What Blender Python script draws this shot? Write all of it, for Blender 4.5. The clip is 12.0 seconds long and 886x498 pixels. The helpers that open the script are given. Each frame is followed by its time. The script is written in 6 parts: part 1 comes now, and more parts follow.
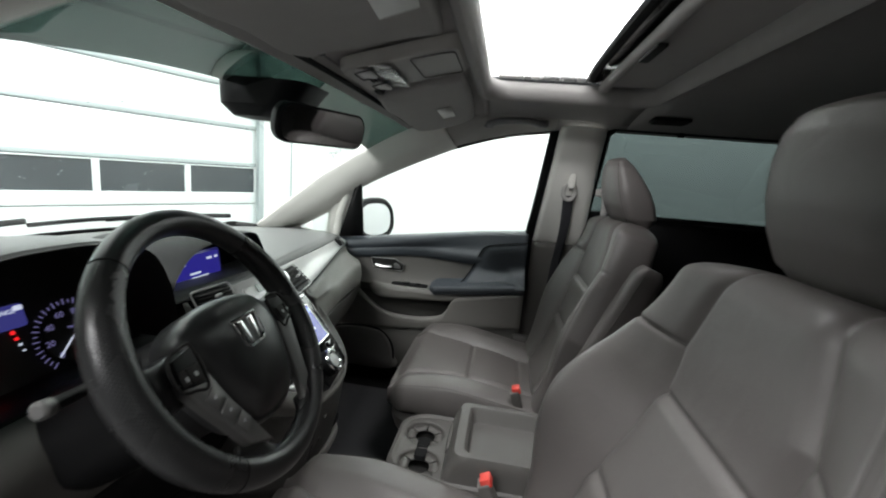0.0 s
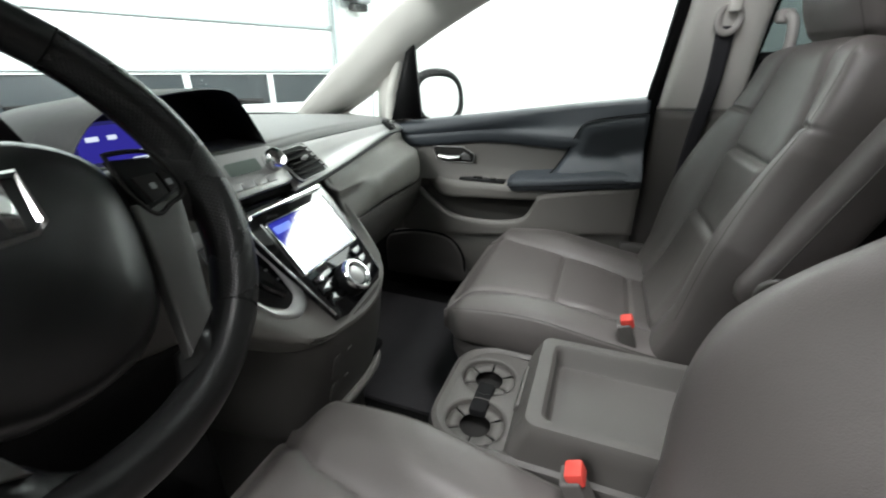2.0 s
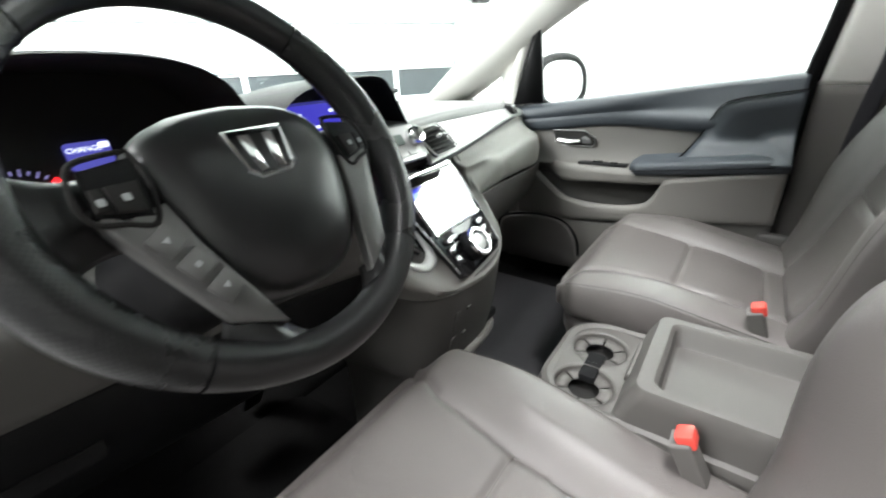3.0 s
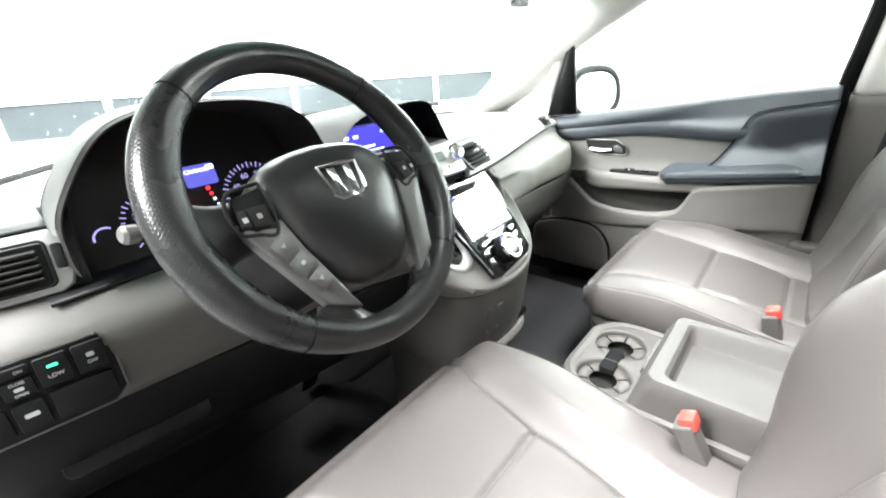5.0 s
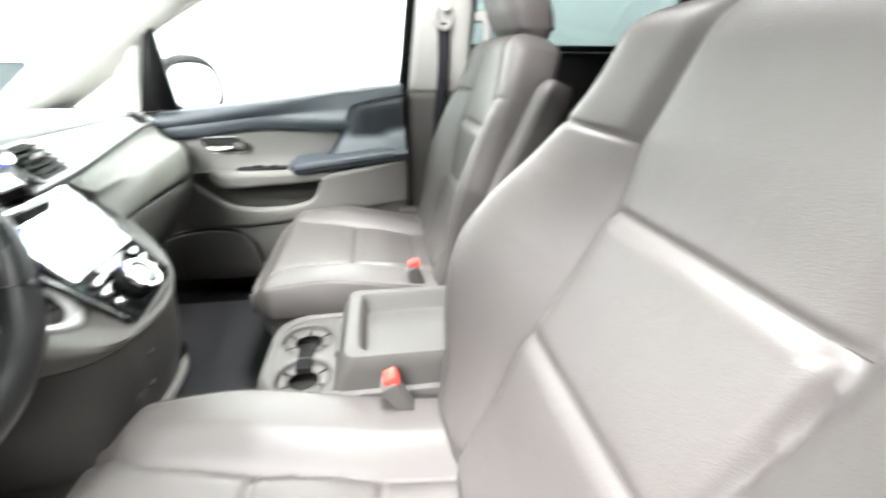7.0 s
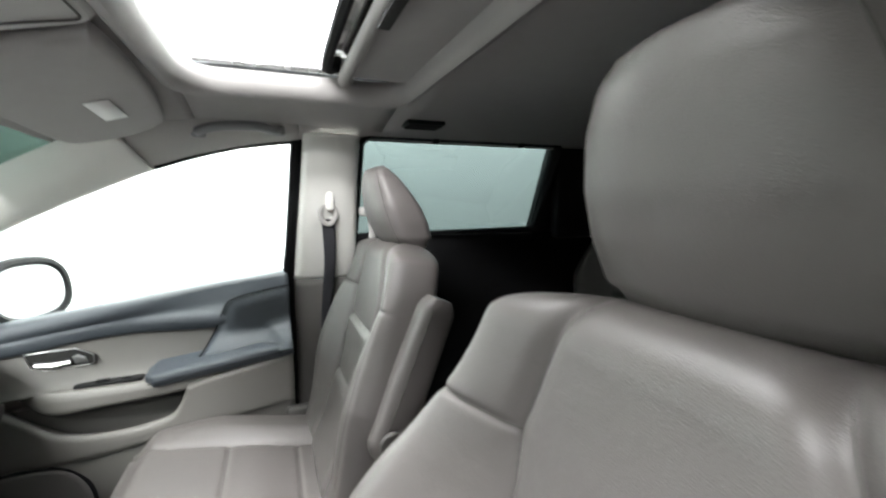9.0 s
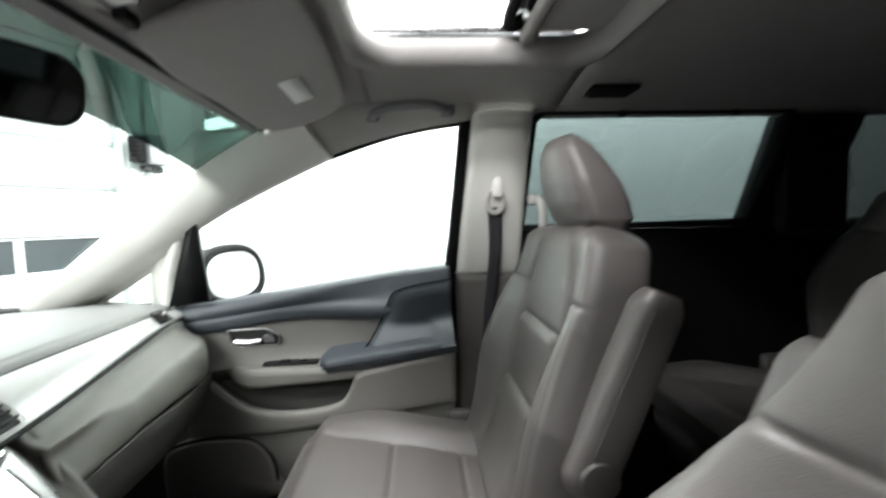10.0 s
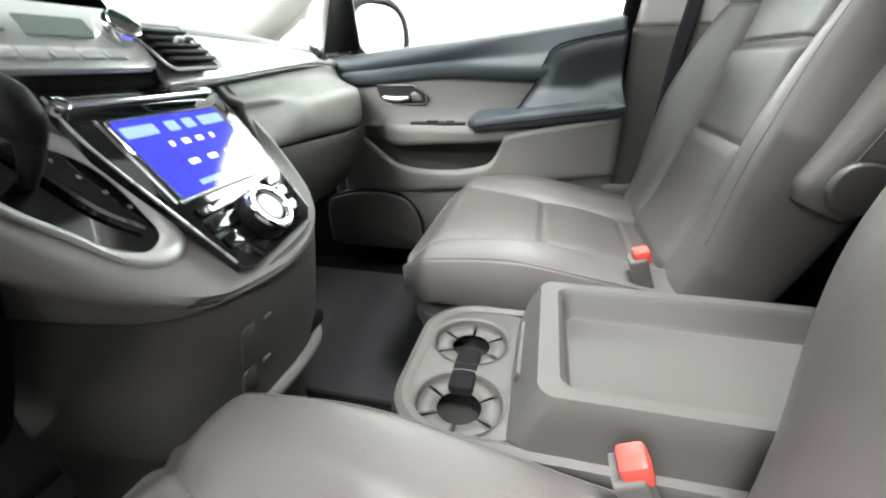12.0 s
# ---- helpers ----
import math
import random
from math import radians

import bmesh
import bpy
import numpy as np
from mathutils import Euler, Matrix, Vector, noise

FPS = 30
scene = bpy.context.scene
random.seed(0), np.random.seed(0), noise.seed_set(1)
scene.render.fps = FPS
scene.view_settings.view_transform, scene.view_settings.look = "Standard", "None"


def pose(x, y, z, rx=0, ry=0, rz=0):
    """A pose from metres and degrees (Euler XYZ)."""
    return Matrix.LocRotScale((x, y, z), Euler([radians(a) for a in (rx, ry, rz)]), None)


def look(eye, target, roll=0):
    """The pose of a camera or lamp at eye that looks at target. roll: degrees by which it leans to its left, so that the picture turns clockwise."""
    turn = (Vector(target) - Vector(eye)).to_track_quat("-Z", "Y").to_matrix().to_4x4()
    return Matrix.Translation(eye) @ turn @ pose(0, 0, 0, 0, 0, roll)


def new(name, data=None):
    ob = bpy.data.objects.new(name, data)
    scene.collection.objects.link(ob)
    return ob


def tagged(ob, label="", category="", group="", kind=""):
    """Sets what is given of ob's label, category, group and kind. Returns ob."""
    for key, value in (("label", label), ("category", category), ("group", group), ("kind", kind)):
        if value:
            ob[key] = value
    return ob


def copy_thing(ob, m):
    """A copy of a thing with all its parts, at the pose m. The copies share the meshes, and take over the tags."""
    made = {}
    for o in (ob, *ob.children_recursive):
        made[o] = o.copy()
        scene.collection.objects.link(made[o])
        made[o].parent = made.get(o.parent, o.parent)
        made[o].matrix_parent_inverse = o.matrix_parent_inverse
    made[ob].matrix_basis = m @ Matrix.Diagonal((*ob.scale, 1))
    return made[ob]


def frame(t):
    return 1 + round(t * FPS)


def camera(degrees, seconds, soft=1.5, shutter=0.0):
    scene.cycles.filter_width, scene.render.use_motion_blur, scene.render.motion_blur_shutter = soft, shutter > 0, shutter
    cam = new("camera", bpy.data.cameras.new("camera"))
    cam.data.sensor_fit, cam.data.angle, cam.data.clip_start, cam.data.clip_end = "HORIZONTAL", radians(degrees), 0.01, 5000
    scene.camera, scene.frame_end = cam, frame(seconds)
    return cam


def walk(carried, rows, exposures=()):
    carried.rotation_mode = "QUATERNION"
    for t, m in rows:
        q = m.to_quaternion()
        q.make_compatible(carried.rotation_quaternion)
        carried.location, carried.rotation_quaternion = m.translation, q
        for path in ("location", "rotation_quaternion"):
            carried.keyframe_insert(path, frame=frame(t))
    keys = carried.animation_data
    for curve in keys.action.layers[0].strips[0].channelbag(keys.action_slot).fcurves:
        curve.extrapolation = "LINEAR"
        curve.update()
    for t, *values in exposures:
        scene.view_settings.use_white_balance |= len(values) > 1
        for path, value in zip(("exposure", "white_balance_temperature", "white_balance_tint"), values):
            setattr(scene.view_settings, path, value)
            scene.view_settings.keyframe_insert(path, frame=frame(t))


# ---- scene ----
cam = camera(93.4, 12.0, 2.0, 0.4)
PATH = [
    (0, (-0.886, 0.014, 1.269), (1.064, 0.276, 0.910), 5.0),
    (0.3, (-0.784, 0.023, 1.253), (1.153, 0.298, 0.839), 3.5),
    (0.5, (-0.717, 0.030, 1.229), (1.218, 0.266, 0.783), 2.1),
    (1, (-0.590, 0.049, 1.189), (1.323, 0.214, 0.630), 4.5),
    (1.5, (-0.536, 0.034, 1.152), (1.293, 0.431, 0.446), 3.1),
    (2, (-0.539, 0.014, 1.126), (1.186, 0.655, 0.342), 0.3),
    (2.5, (-0.571, 0.003, 1.116), (1.041, 0.879, 0.321), -1.1),
    (3, (-0.618, 0.003, 1.113), (0.860, 1.081, 0.305), -2.5),
    (3.2, (-0.632, 0.004, 1.117), (0.795, 1.133, 0.286), -2.4),
    (5, (-0.690, -0.053, 1.157), (0.684, 1.164, 0.364), -3.9),
    (5.5, (-0.687, -0.056, 1.153), (0.689, 1.160, 0.360), -4.3),
    (6, (-0.675, -0.039, 1.141), (0.753, 1.105, 0.333), -3.2),
    (6.2, (-0.669, -0.030, 1.129), (0.850, 0.995, 0.329), -2.4),
    (6.5, (-0.664, -0.017, 1.123), (1.046, 0.612, 0.298), -0.6),
    (6.7, (-0.660, -0.019, 1.119), (1.137, 0.258, 0.286), 0.1),
    (7, (-0.651, -0.011, 1.120), (1.153, -0.291, 0.303), 0.6),
    (7.2, (-0.654, -0.017, 1.125), (1.109, -0.565, 0.356), 1.6),
    (7.5, (-0.650, -0.028, 1.127), (1.024, -0.904, 0.470), 3.2),
    (7.7, (-0.645, -0.038, 1.134), (0.985, -1.051, 0.573), 3.4),
    (9.3, (-0.538, -0.069, 1.271), (1.357, -0.699, 1.172), -2.1),
    (9.5, (-0.505, -0.057, 1.267), (1.433, -0.544, 1.170), -2.6),
    (10, (-0.420, -0.013, 1.197), (1.572, -0.121, 1.053), -1.4),
    (10.2, (-0.390, 0.019, 1.155), (1.596, 0.028, 0.922), -1.1),
    (10.5, (-0.384, 0.031, 1.112), (1.591, 0.110, 0.809), 1.2),
    (11, (-0.371, 0.046, 0.998), (1.522, 0.302, 0.404), 0.9),
    (11.5, (-0.363, 0.073, 0.922), (1.424, 0.440, 0.101), 0.7),
    (12, (-0.394, 0.072, 0.958), (1.379, 0.501, 0.139), -0.7),
]
EXPOSURES = [(0.0, 1.35), (1.0, 1.3), (2.0, 1.75), (3.0, 2.75), (5.0, 3.72), (6.0, 3.72), (7.0, 3.6), (7.7, 3.42), (9.3, 2.85), (10.0, 2.4), (10.5, 1.95), (11.0, 1.65), (11.5, 2.1), (12.0, 3.08)]
walk(cam, [(t, look(eye, target, roll)) for t, eye, target, roll in PATH], EXPOSURES)

# ---- world, lamps ----
world = bpy.data.worlds.new("world")
scene.world = world
world.use_nodes = True
world.node_tree.nodes["Background"].inputs[0].default_value = (0.75, 0.85, 0.9, 1)
world.node_tree.nodes["Background"].inputs[1].default_value = 0.05

# the garage is turned against the van: u runs along its door, v towards the outside
GARAGE = Matrix(((0.902, 0.431, 0, 4.29), (-0.431, 0.902, 0, 4.19), (0, 0, 1, 0), (0, 0, 0, 1)))
CEILING_Z = 3.9
# u, v, watts, tilt, turn: the first washes the garage door, three wash the east wall, one hangs over the van, two light the bay on the driver's side
LAMPS = [(-2.8, -2.4, 74, 38, 0), (-3.0, -3.0, 10, 0, 90), (1.2, -2.4, 48, -55, 90), (1.2, -5.6, 66, -55, 90), (1.2, -8.8, 34, -55, 90), (-2.0, -5.7, 60, 0, 66), (-5.4, -5.0, 100, 0, 90), (-7.5, -6.5, 75, 0, 90)]
for u, v, watts, tilt, turn in LAMPS:
    lamp = bpy.data.lights.new("tube_light", "AREA")
    lamp.shape, lamp.size, lamp.size_y, lamp.energy = "RECTANGLE", 3.0, 0.62, watts
    lamp.color = (0.985, 0.99, 1.0)
    o = new("tube_light", lamp)
    o.matrix_world = GARAGE @ pose(u, v, CEILING_Z - (0.4 if tilt else 0), tilt, 0, turn) @ Matrix.Translation((0, 0, -0.16))

# ---- materials ----


def nodes_of(name):
    m = bpy.data.materials.new(name)
    m.use_nodes = True
    t = m.node_tree
    b = t.nodes["Principled BSDF"]
    return m, t, b


def mat(name, col, rough=0.5, metal=0.0, vary=0.12, scale=8.0, grain=0.0, grain_scale=600.0, coat=0.0, spec=0.5, kind="noise", wear=0.0, wrinkle=0.0):
    """A surface with a soft large-scale variation, a fine grain in the relief, and a little wear in the gloss."""
    m, t, b = nodes_of(name)
    n, l = t.nodes, t.links
    co = n.new("ShaderNodeTexCoord")
    big = n.new("ShaderNodeTexNoise")
    big.inputs["Scale"].default_value, big.inputs["Detail"].default_value = scale, 5
    l.new(co.outputs["Object"], big.inputs["Vector"])
    ramp = n.new("ShaderNodeMix")
    ramp.data_type = "RGBA"
    ramp.inputs[6].default_value = (*[c * (1 - vary) for c in col], 1)
    ramp.inputs[7].default_value = (*[min(1, c * (1 + vary)) for c in col], 1)
    l.new(big.outputs["Fac"], ramp.inputs[0])
    l.new(ramp.outputs[2], b.inputs["Base Color"])
    b.inputs["Metallic"].default_value = metal
    b.inputs["Specular IOR Level"].default_value = spec
    b.inputs["Coat Weight"].default_value = coat
    fine = n.new("ShaderNodeTexVoronoi" if kind == "cell" else "ShaderNodeTexNoise")
    fine.inputs["Scale"].default_value = grain_scale
    l.new(co.outputs["Object"], fine.inputs["Vector"])
    rr = n.new("ShaderNodeMapRange")
    rr.inputs["To Min"].default_value, rr.inputs["To Max"].default_value = max(0.02, rough - 0.07 - wear), min(1, rough + 0.07 + wear)
    l.new(big.outputs["Fac"], rr.inputs["Value"])
    l.new(rr.outputs[0], b.inputs["Roughness"])
    if grain:
        bump = n.new("ShaderNodeBump")
        bump.inputs["Strength"].default_value, bump.inputs["Distance"].default_value = grain, 0.001
        l.new(fine.outputs[0], bump.inputs["Height"])
        l.new(bump.outputs[0], b.inputs["Normal"])
        if wrinkle:
            # soft creases and dimples, stretched by use
            soft = n.new("ShaderNodeTexNoise")
            soft.inputs["Scale"].default_value, soft.inputs["Detail"].default_value, soft.inputs["Distortion"].default_value = 22, 4, 0.6
            l.new(co.outputs["Object"], soft.inputs["Vector"])
            b2 = n.new("ShaderNodeBump")
            b2.inputs["Strength"].default_value, b2.inputs["Distance"].default_value = wrinkle, 0.006
            l.new(soft.outputs["Fac"], b2.inputs["Height"])
            l.new(b2.outputs[0], bump.inputs["Normal"])
    return m


def glass(name, tint, gloss=1.0):
    """A thin pane: tinted see-through with a Fresnel reflection."""
    m = bpy.data.materials.new(name)
    m.use_nodes = True
    n, l = m.node_tree.nodes, m.node_tree.links
    n.clear()
    out, mix, tr, gl, fr = (n.new("ShaderNode" + k) for k in ("OutputMaterial", "MixShader", "BsdfTransparent", "BsdfGlossy", "Fresnel"))
    tr.inputs[0].default_value = (*tint, 1)
    gl.inputs["Roughness"].default_value = 0.01
    gl.inputs["Color"].default_value = (gloss, gloss, gloss, 1)
    fr.inputs["IOR"].default_value = 1.45
    l.new(fr.outputs[0], mix.inputs[0]), l.new(tr.outputs[0], mix.inputs[1]), l.new(gl.outputs[0], mix.inputs[2]), l.new(mix.outputs[0], out.inputs[0])
    return m


def glow(name, col, strength, rough=0.2, ior=1.45):
    m, t, b = nodes_of(name)
    b.inputs["Base Color"].default_value = (*[c * 0.3 for c in col], 1)
    b.inputs["Emission Color"].default_value = (*col, 1)
    b.inputs["Emission Strength"].default_value = strength
    b.inputs["Roughness"].default_value = rough
    b.inputs["IOR"].default_value = ior
    return m


def perforated(name, col, rough):
    """Leather with a staggered grid of small punched holes, laid out in millimetres."""
    m = mat(name, col, rough, 0, 0.12, 14, 0.0, spec=0.42)
    t = m.node_tree
    n, l = t.nodes, t.links
    b = n["Principled BSDF"]
    uv, mp, vo, rng, bump = (n.new("ShaderNode" + k) for k in ("UVMap", "Mapping", "TexVoronoi", "MapRange", "Bump"))
    vo.voronoi_dimensions = "2D"
    vo.inputs["Scale"].default_value, vo.inputs["Randomness"].default_value = 0.36, 0.06
    mp.inputs["Rotation"].default_value = (0, 0, radians(45))
    rng.inputs["From Min"].default_value, rng.inputs["From Max"].default_value = 0.16, 0.42
    bump.inputs["Strength"].default_value, bump.inputs["Distance"].default_value = 0.3, 0.0005
    l.new(uv.outputs[0], mp.inputs["Vector"]), l.new(mp.outputs[0], vo.inputs["Vector"])
    l.new(vo.outputs["Distance"], rng.inputs["Value"]), l.new(rng.outputs[0], bump.inputs["Height"])
    l.new(bump.outputs[0], b.inputs["Normal"])
    return m


LEATHER = mat("grey_leather", (0.098, 0.0882, 0.0845), 0.43, 0, 0.1, 6, 0.2, 750, spec=0.55, kind="cell", wear=0.06, wrinkle=0.15)
LEATHER_SIDE = mat("grey_vinyl", (0.06, 0.056, 0.053), 0.5, 0, 0.07, 6, 0.15, 900, kind="cell")
SEAM = mat("dark_seam", (0.07, 0.066, 0.06), 0.8)
DASH = mat("grey_dash_plastic", (0.165, 0.157, 0.146), 0.55, 0, 0.05, 5, 0.25, 1200, kind="cell")
DASH_TOP = mat("grey_dash_top", (0.15, 0.152, 0.15), 0.48, 0, 0.08, 5, 0.5, 700, kind="cell")
SPOKE_GREY = mat("dark_satin_silver", (0.16, 0.157, 0.154), 0.36, 0.4, 0.05, 12, 0.08, 2000)
SILVER = mat("satin_silver_plastic", (0.46, 0.46, 0.455), 0.33, 0.3, 0.04, 12, 0.06, 2500)
PLASTIC = mat("grey_console_plastic", (0.082, 0.077, 0.072), 0.5, 0, 0.05, 9, 0.25, 1300, kind="cell")
DASH_LOW = mat("dark_taupe_plastic", (0.07, 0.066, 0.062), 0.6, 0, 0.06, 7, 0.25, 1200, spec=0.3, kind="cell")
PLASTIC_DK = mat("dark_grey_plastic", (0.018, 0.0172, 0.0165), 0.62, 0, 0.1, 9, 0.25, 1300, spec=0.25, kind="cell")
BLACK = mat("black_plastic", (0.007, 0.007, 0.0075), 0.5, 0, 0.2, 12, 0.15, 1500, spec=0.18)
RUBBER = mat("black_rubber", (0.007, 0.007, 0.0075), 0.8, 0, 0.2, 12, 0.2, 900, spec=0.12)
GLOSS = mat("piano_black", (0.006, 0.006, 0.007), 0.08, 0, 0.1, 8, coat=0.6)
CHROME = mat("chrome", (0.72, 0.72, 0.72), 0.1, 1.0, 0.04)
HANDLE = mat("satin_chrome", (0.78, 0.78, 0.78), 0.34, 1.0, 0.04)
RAIL = mat("mid_grey_rail_trim", (0.4, 0.39, 0.37), 0.8, 0, 0.05, 14, 0.3, 1600)
GRAB = mat("grey_handle_plastic", (0.17, 0.17, 0.175), 0.55, 0, 0.05, 9, 0.2, 1400, kind="cell")
OVERHEAD = mat("grey_overhead_plastic", (0.38, 0.367, 0.35), 0.6, 0, 0.05, 9, 0.2, 1400, kind="cell")
BRUSHED = mat("brushed_aluminium", (0.5, 0.5, 0.5), 0.28, 0.9, 0.05, 20, 0.1, 2000)
WHEEL = mat("black_leather", (0.018, 0.018, 0.0186), 0.32, 0, 0.08, 6, 0.05, 900, kind="cell", wear=0.0, spec=0.5)
WHEEL_RIB = perforated("perforated_black_leather", (0.02, 0.02, 0.0205), 0.27)
DOOR_DK = mat("blue_black_vinyl", (0.042, 0.05, 0.06), 0.48, 0, 0.08, 7, 0.3, 1000, kind="cell")
DOOR_GREY = mat("grey_door_vinyl", (0.15, 0.142, 0.131), 0.52, 0, 0.05, 7, 0.3, 1000, kind="cell")
HEADLINER = mat("grey_headliner_cloth", (0.33, 0.317, 0.306), 0.95, 0, 0.06, 30, 0.5, 1800)
PILLAR = mat("light_grey_pillar_trim", (0.68, 0.67, 0.63), 0.55, 0, 0.04, 9, 0.2, 1400, kind="cell")
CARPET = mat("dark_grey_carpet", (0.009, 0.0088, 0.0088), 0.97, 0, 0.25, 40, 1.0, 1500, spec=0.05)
MAT_RUG = mat("grey_floor_mat", (0.036, 0.035, 0.038), 0.97, 0, 0.2, 50, 1.0, 1700)
BELT = mat("dark_seat_belt_webbing", (0.03, 0.03, 0.035), 0.8, 0, 0.2, 40, 0.5, 1400)
RED = mat("red_button", (0.62, 0.06, 0.045), 0.4, 0, 0.08, 20)
PAPER = mat("white_label_paper", (0.7, 0.7, 0.68), 0.7, 0, 0.05, 40)
BODY = mat("dark_metallic_paint", (0.05, 0.055, 0.06), 0.3, 0.5, 0.05, 5, coat=0.8)
# for the unseen walls: grey only to keep bounced light low
WALL_GREY = mat("bounce_cut_grey", (0.1, 0.105, 0.105), 0.75, 0, 0.05, 1.2, 0.3, 60)
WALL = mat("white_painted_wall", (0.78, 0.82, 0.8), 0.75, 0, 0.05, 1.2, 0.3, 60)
CONCRETE = mat("grey_concrete", (0.12, 0.12, 0.116), 0.7, 0, 0.25, 1.5, 0.4, 40)
DOOR_WHITE = mat("white_door_panel", (0.76, 0.82, 0.81), 0.5, 0, 0.06, 1.5, 0.2, 90)
DOOR_FRAME = mat("pale_door_frame", (0.4, 0.46, 0.46), 0.5, 0, 0.08, 3)
DOOR_PANE = mat("grey_door_glazing", (0.035, 0.045, 0.05), 0.25, 0, 0.3, 2.5)
OPENER = mat("grey_enamel", (0.22, 0.225, 0.235), 0.45, 0, 0.1, 6)
GLASS = glass("clear_glass", (0.93, 0.97, 0.95))
DROP = mat("water_drop", (0.3, 0.34, 0.34), 0.05, 0, 0.05, 30, spec=0.8)
GLASS_DARK = glass("tinted_glass", (0.066, 0.083, 0.082))
GLASS_PRIVACY = glass("near_black_glass", (0.012, 0.015, 0.015), 0.25)
SHADE_BAND = glass("green_shade_band", (0.016, 0.03, 0.0255))
MIRROR = mat("mirror_silver", (0.86, 0.87, 0.88), 0.02, 1.0, 0.01)
GLOW_TUBE = glow("lamp_diffuser", (1.0, 0.99, 0.96), 1.2)
GLOW_WALL = glow("tube_cover", (1.0, 1.0, 0.98), 9.0)
SCREEN_BLUE = glow("blue_screen", (0.05, 0.06, 0.6), 0.16, 0.06, 1.9)
SCREEN_DIM = glow("indigo_field", (0.06, 0.05, 0.6), 0.13, 0.15)
SCREEN_PALE = glow("pale_blue_screen", (0.2, 0.3, 0.95), 0.3, 0.06, 1.9)
SCREEN_DARK = glow("dark_blue_screen", (0.02, 0.02, 0.12), 0.3)
INK_WHITE = glow("lit_white_ink", (0.75, 0.82, 1.0), 0.3)
DIAL_INK = glow("lit_violet_ink", (0.5, 0.46, 1.0), 0.085)
PRINT = mat("pale_print", (0.42, 0.43, 0.44), 0.6, 0, 0.05, 40)
INK_RED = glow("lit_red_ink", (1.0, 0.02, 0.025), 0.42)
INK_GREEN = glow("lit_green_ink", (0.05, 0.8, 0.35), 0.35)
SCREEN_INFO = glow("indigo_screen", (0.06, 0.06, 0.3), 0.22)
LCD = mat("grey_lcd", (0.2, 0.24, 0.22), 0.2, 0, 0.05)

# ---- shapes ----


def thing(name, label, category, at=(0, 0, 0), group="", kind=""):
    o = new(name)
    o.empty_display_size = 0.05
    o.matrix_world = Matrix.Translation(at)
    return tagged(o, label, category, group, kind)


def finish(bm, material, name, sharp=35, solid=0.0, offset=-1.0, sub=0, bevel=0.0, inward=False):
    bmesh.ops.recalc_face_normals(bm, faces=bm.faces[:])
    if inward:
        # panes face the cabin
        mid = Vector((0, -0.3, 1.2))
        if sum(f.normal.dot(mid - f.calc_center_median()) for f in bm.faces) < 0:
            bmesh.ops.reverse_faces(bm, faces=bm.faces[:])
    me = bpy.data.meshes.new(name)
    bm.to_mesh(me)
    bm.free()
    for p in me.polygons:
        p.use_smooth = True
    me.set_sharp_from_angle(angle=radians(sharp))
    me.materials.append(material)
    o = new(name, me)
    if solid:
        s = o.modifiers.new("thickness", "SOLIDIFY")
        s.thickness, s.offset = solid, offset
    if bevel:
        s = o.modifiers.new("edges", "BEVEL")
        s.width, s.segments, s.limit_method, s.angle_limit = bevel, 3, "ANGLE", radians(40)
    if sub:
        s = o.modifiers.new("smooth", "SUBSURF")
        s.levels = s.render_levels = sub
    return o


def part(name, bm, material, parent, label="", **kw):
    o = finish(bm, material, name, **kw)
    o.parent = parent
    chain, m = parent, Matrix.Identity(4)
    while chain is not None:
        m = chain.matrix_basis @ m if chain.parent is None else m
        chain = chain.parent
    o.matrix_parent_inverse = m.inverted() if parent.parent is None else Matrix.Identity(4)
    return tagged(o, label)


def whole(name, bm, material, label, category, group="", kind="", **kw):
    return tagged(finish(bm, material, name, **kw), label, category, group, kind)


def box(c, s, r=0.003, seg=2, m=None):
    bm = bmesh.new()
    bmesh.ops.create_cube(bm, size=1.0)
    bmesh.ops.scale(bm, vec=s, verts=bm.verts)
    if r:
        bmesh.ops.bevel(bm, geom=bm.edges[:], offset=min(r, min(s) * 0.49), segments=seg, profile=0.5, affect="EDGES")
    bmesh.ops.transform(bm, matrix=Matrix.Translation(c) @ (m.to_3x3().to_4x4() if m else Matrix.Identity(4)), verts=bm.verts)
    return bm


def cyl(c, r1, r2, h, n=32, m=None, bevel=0.0):
    """A round body along its local z, foot at c."""
    bm = bmesh.new()
    bmesh.ops.create_cone(bm, cap_ends=True, segments=n, radius1=r1, radius2=r2, depth=h)
    bmesh.ops.translate(bm, vec=(0, 0, h / 2), verts=bm.verts)
    if bevel:
        rims = [e for e in bm.edges if abs(e.verts[0].co.z - e.verts[1].co.z) < 1e-6]
        bmesh.ops.bevel(bm, geom=rims, offset=bevel, segments=2, profile=0.5, affect="EDGES")
    bmesh.ops.transform(bm, matrix=Matrix.Translation(c) @ (m.to_3x3().to_4x4() if m else Matrix.Identity(4)), verts=bm.verts)
    return bm


def join(*bms):
    out = bmesh.new()
    for b in bms:
        me = bpy.data.meshes.new("tmp")
        b.to_mesh(me)
        b.free()
        out.from_mesh(me)
        bpy.data.meshes.remove(me)
    return out


